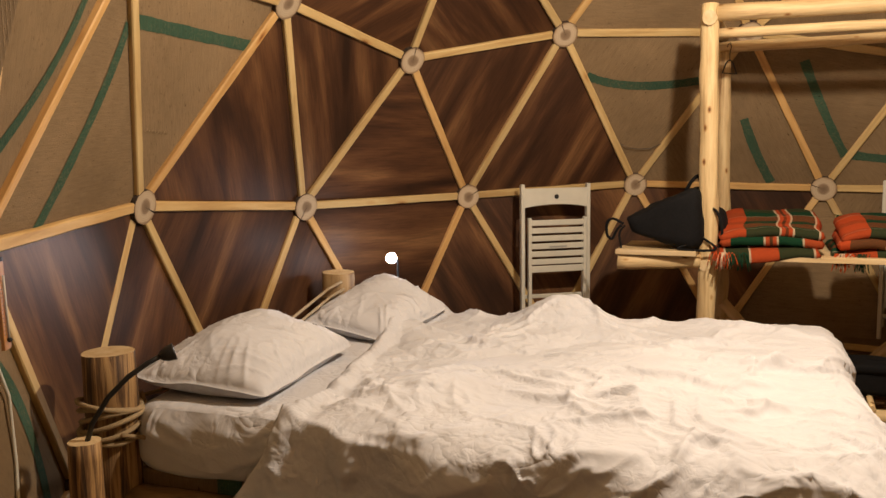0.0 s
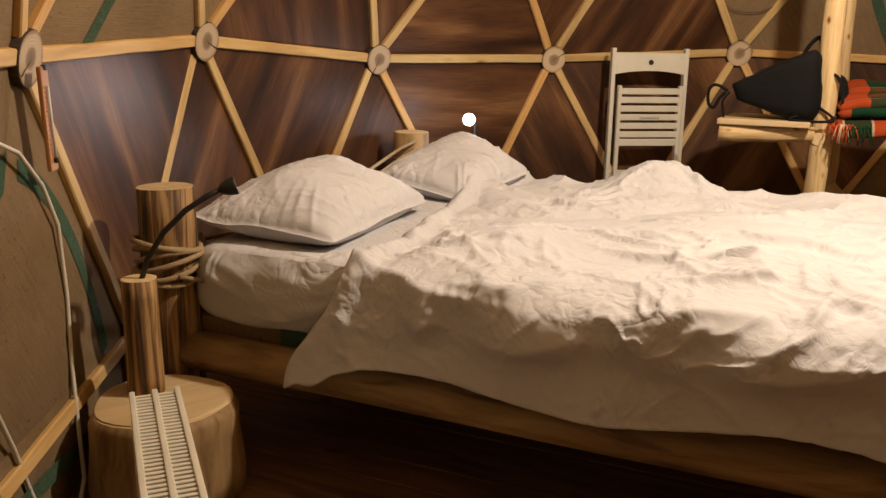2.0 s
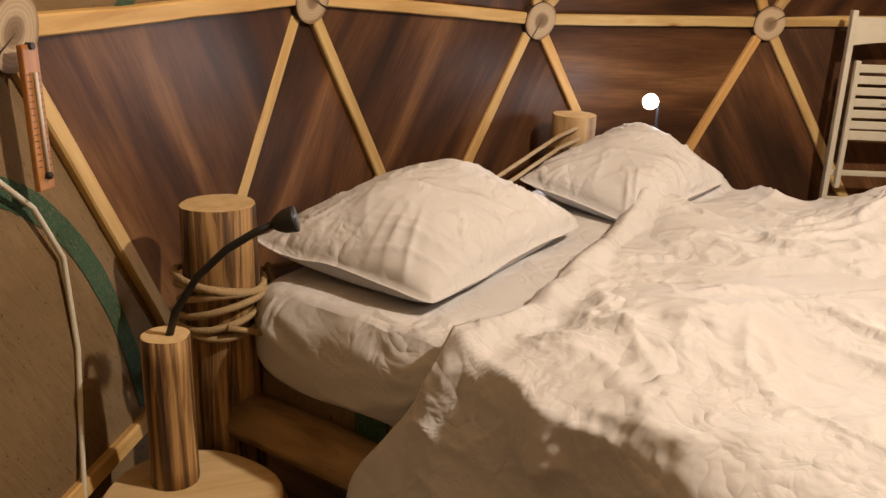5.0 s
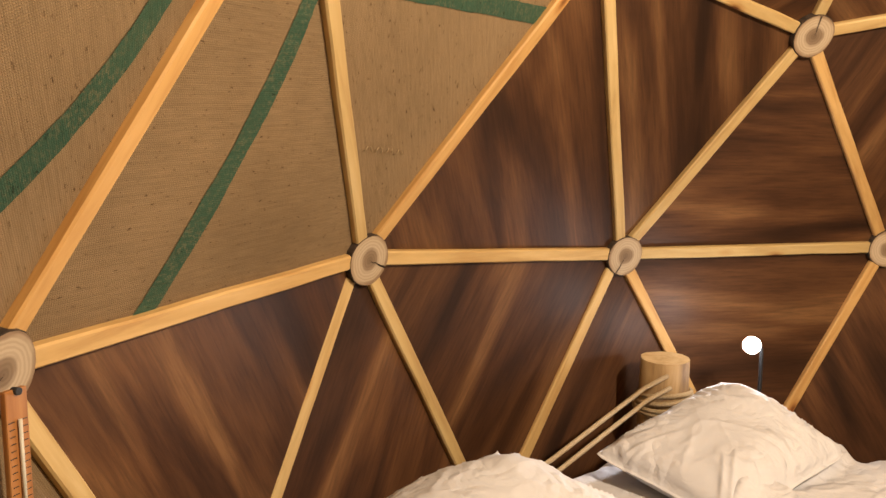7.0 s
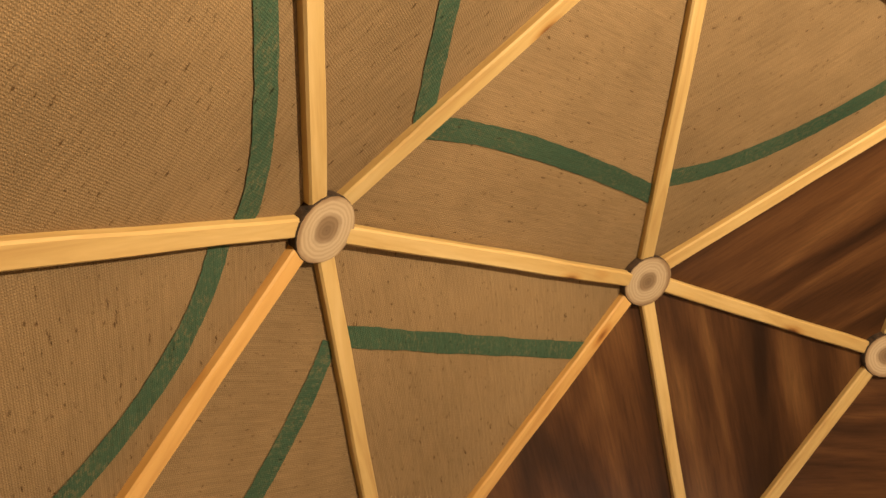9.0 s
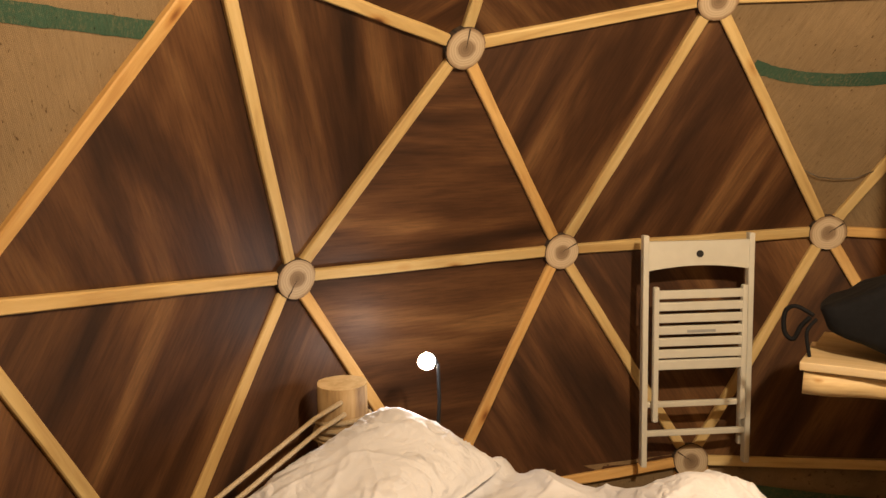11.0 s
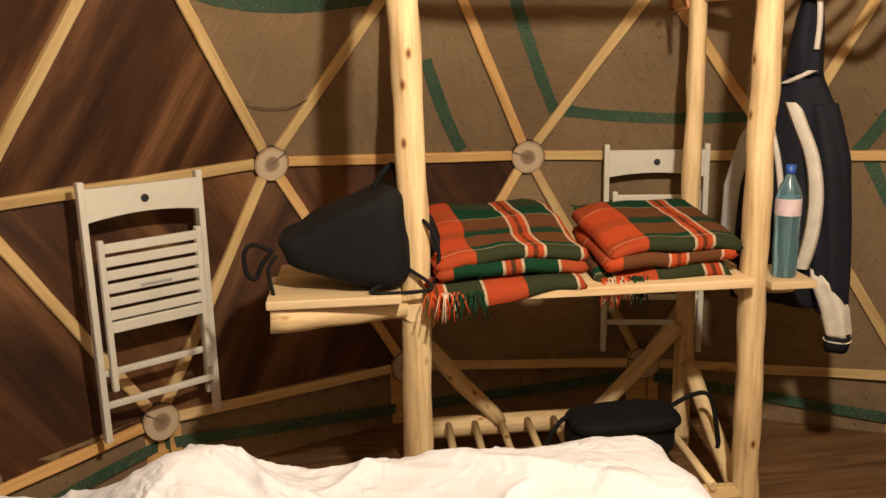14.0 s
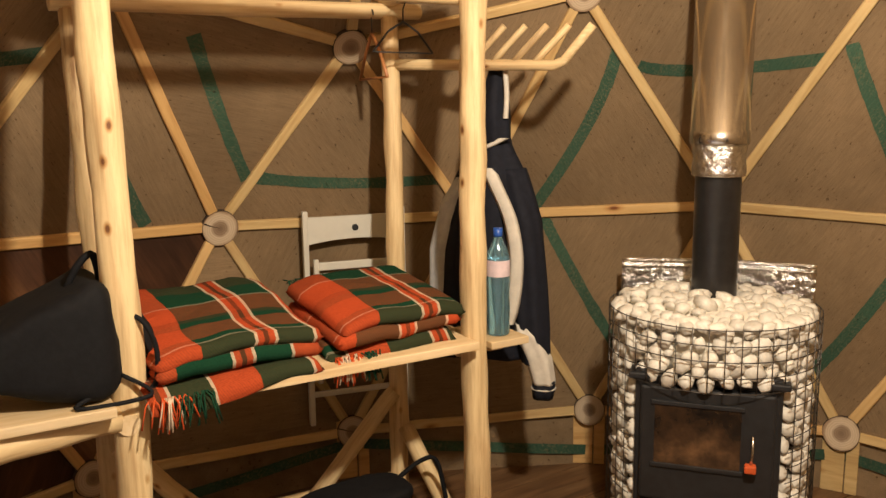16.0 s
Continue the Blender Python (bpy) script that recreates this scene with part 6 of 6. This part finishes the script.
part("upper_pipe", bm, M_STEEL, pipe, "polished steel flue", smooth=True)

shield = thing("heat_shield", ST @ pose(0.0, 0.40, 0), "crumpled silver foil heat shield standing behind the stove", "heat shield")
bm = bmesh.new()
g = {}
for i in range(41):
    for j in range(31):
        x, z = -0.35 + 0.70 * i / 40, 0.0 + 0.950 * j / 30
        g[i, j] = bm.verts.new((x, 0.012 * noise.noise(Vector((x * 7, z * 7, 2))) - 0.05 * (x / 0.35) ** 2, z + 0.010 * x))
for i in range(40):
    for j in range(30):
        bm.faces.new((g[i, j], g[i + 1, j], g[i + 1, j + 1], g[i, j + 1]))
sh = part("foil_sheet", bm, M_FOIL, shield, smooth=True)
mod = sh.modifiers.new("thick", "SOLIDIFY")
mod.thickness = 0.006
for z in (0.942, 0.922):
    bm = bmesh.new()
    tube(bm, [(-0.35 + 0.70 * k / 20, -0.008 - 0.05 * ((-0.35 + 0.70 * k / 20) / 0.35) ** 2, z + 0.010 * (-0.35 + 0.70 * k / 20)) for k in range(21)], 0.004, 6)
    part("folded_rim", bm, M_FOIL, shield, smooth=True)

# ---- wire loop behind the rack ----
loop = thing("wire_loop", pose(1.36, 1.9, 1.34), "thin dark wire sagging in a loop on the dome wall", "wire")
bm = bmesh.new()
tube(bm, [Vector(p) - Vector((1.36, 1.9, 1.34)) for p in ((1.267, 1.952, 1.369), (1.312, 1.931, 1.344), (1.361, 1.9, 1.336), (1.416, 1.858, 1.338), (1.458, 1.816, 1.363))], 0.0018, 8)
part("wire", bm, M_WIRE, loop, smooth=True)

# ---- floor planks ----
wp = 0.118
prnd = random.Random(3)
for k in range(-22, 23):
    y = k * wp
    half = math.sqrt(max(0.0, 2.62 ** 2 - min(abs(y), 2.6) ** 2))
    if half < 0.2:
        continue
    cut = prnd.uniform(-0.5, 0.5) * half
    for x0, x1 in ((-half, cut - 0.0015), (cut + 0.0015, half)):
        bm = boxed((x0, 0.0015, -0.034), (x1, wp - 0.0015, prnd.uniform(-0.0025, 0.0)), 0.0018)
        ob = part("plank", bm, M_FLOOR, floor)
        ob.matrix_local = pose(0, y, 0)
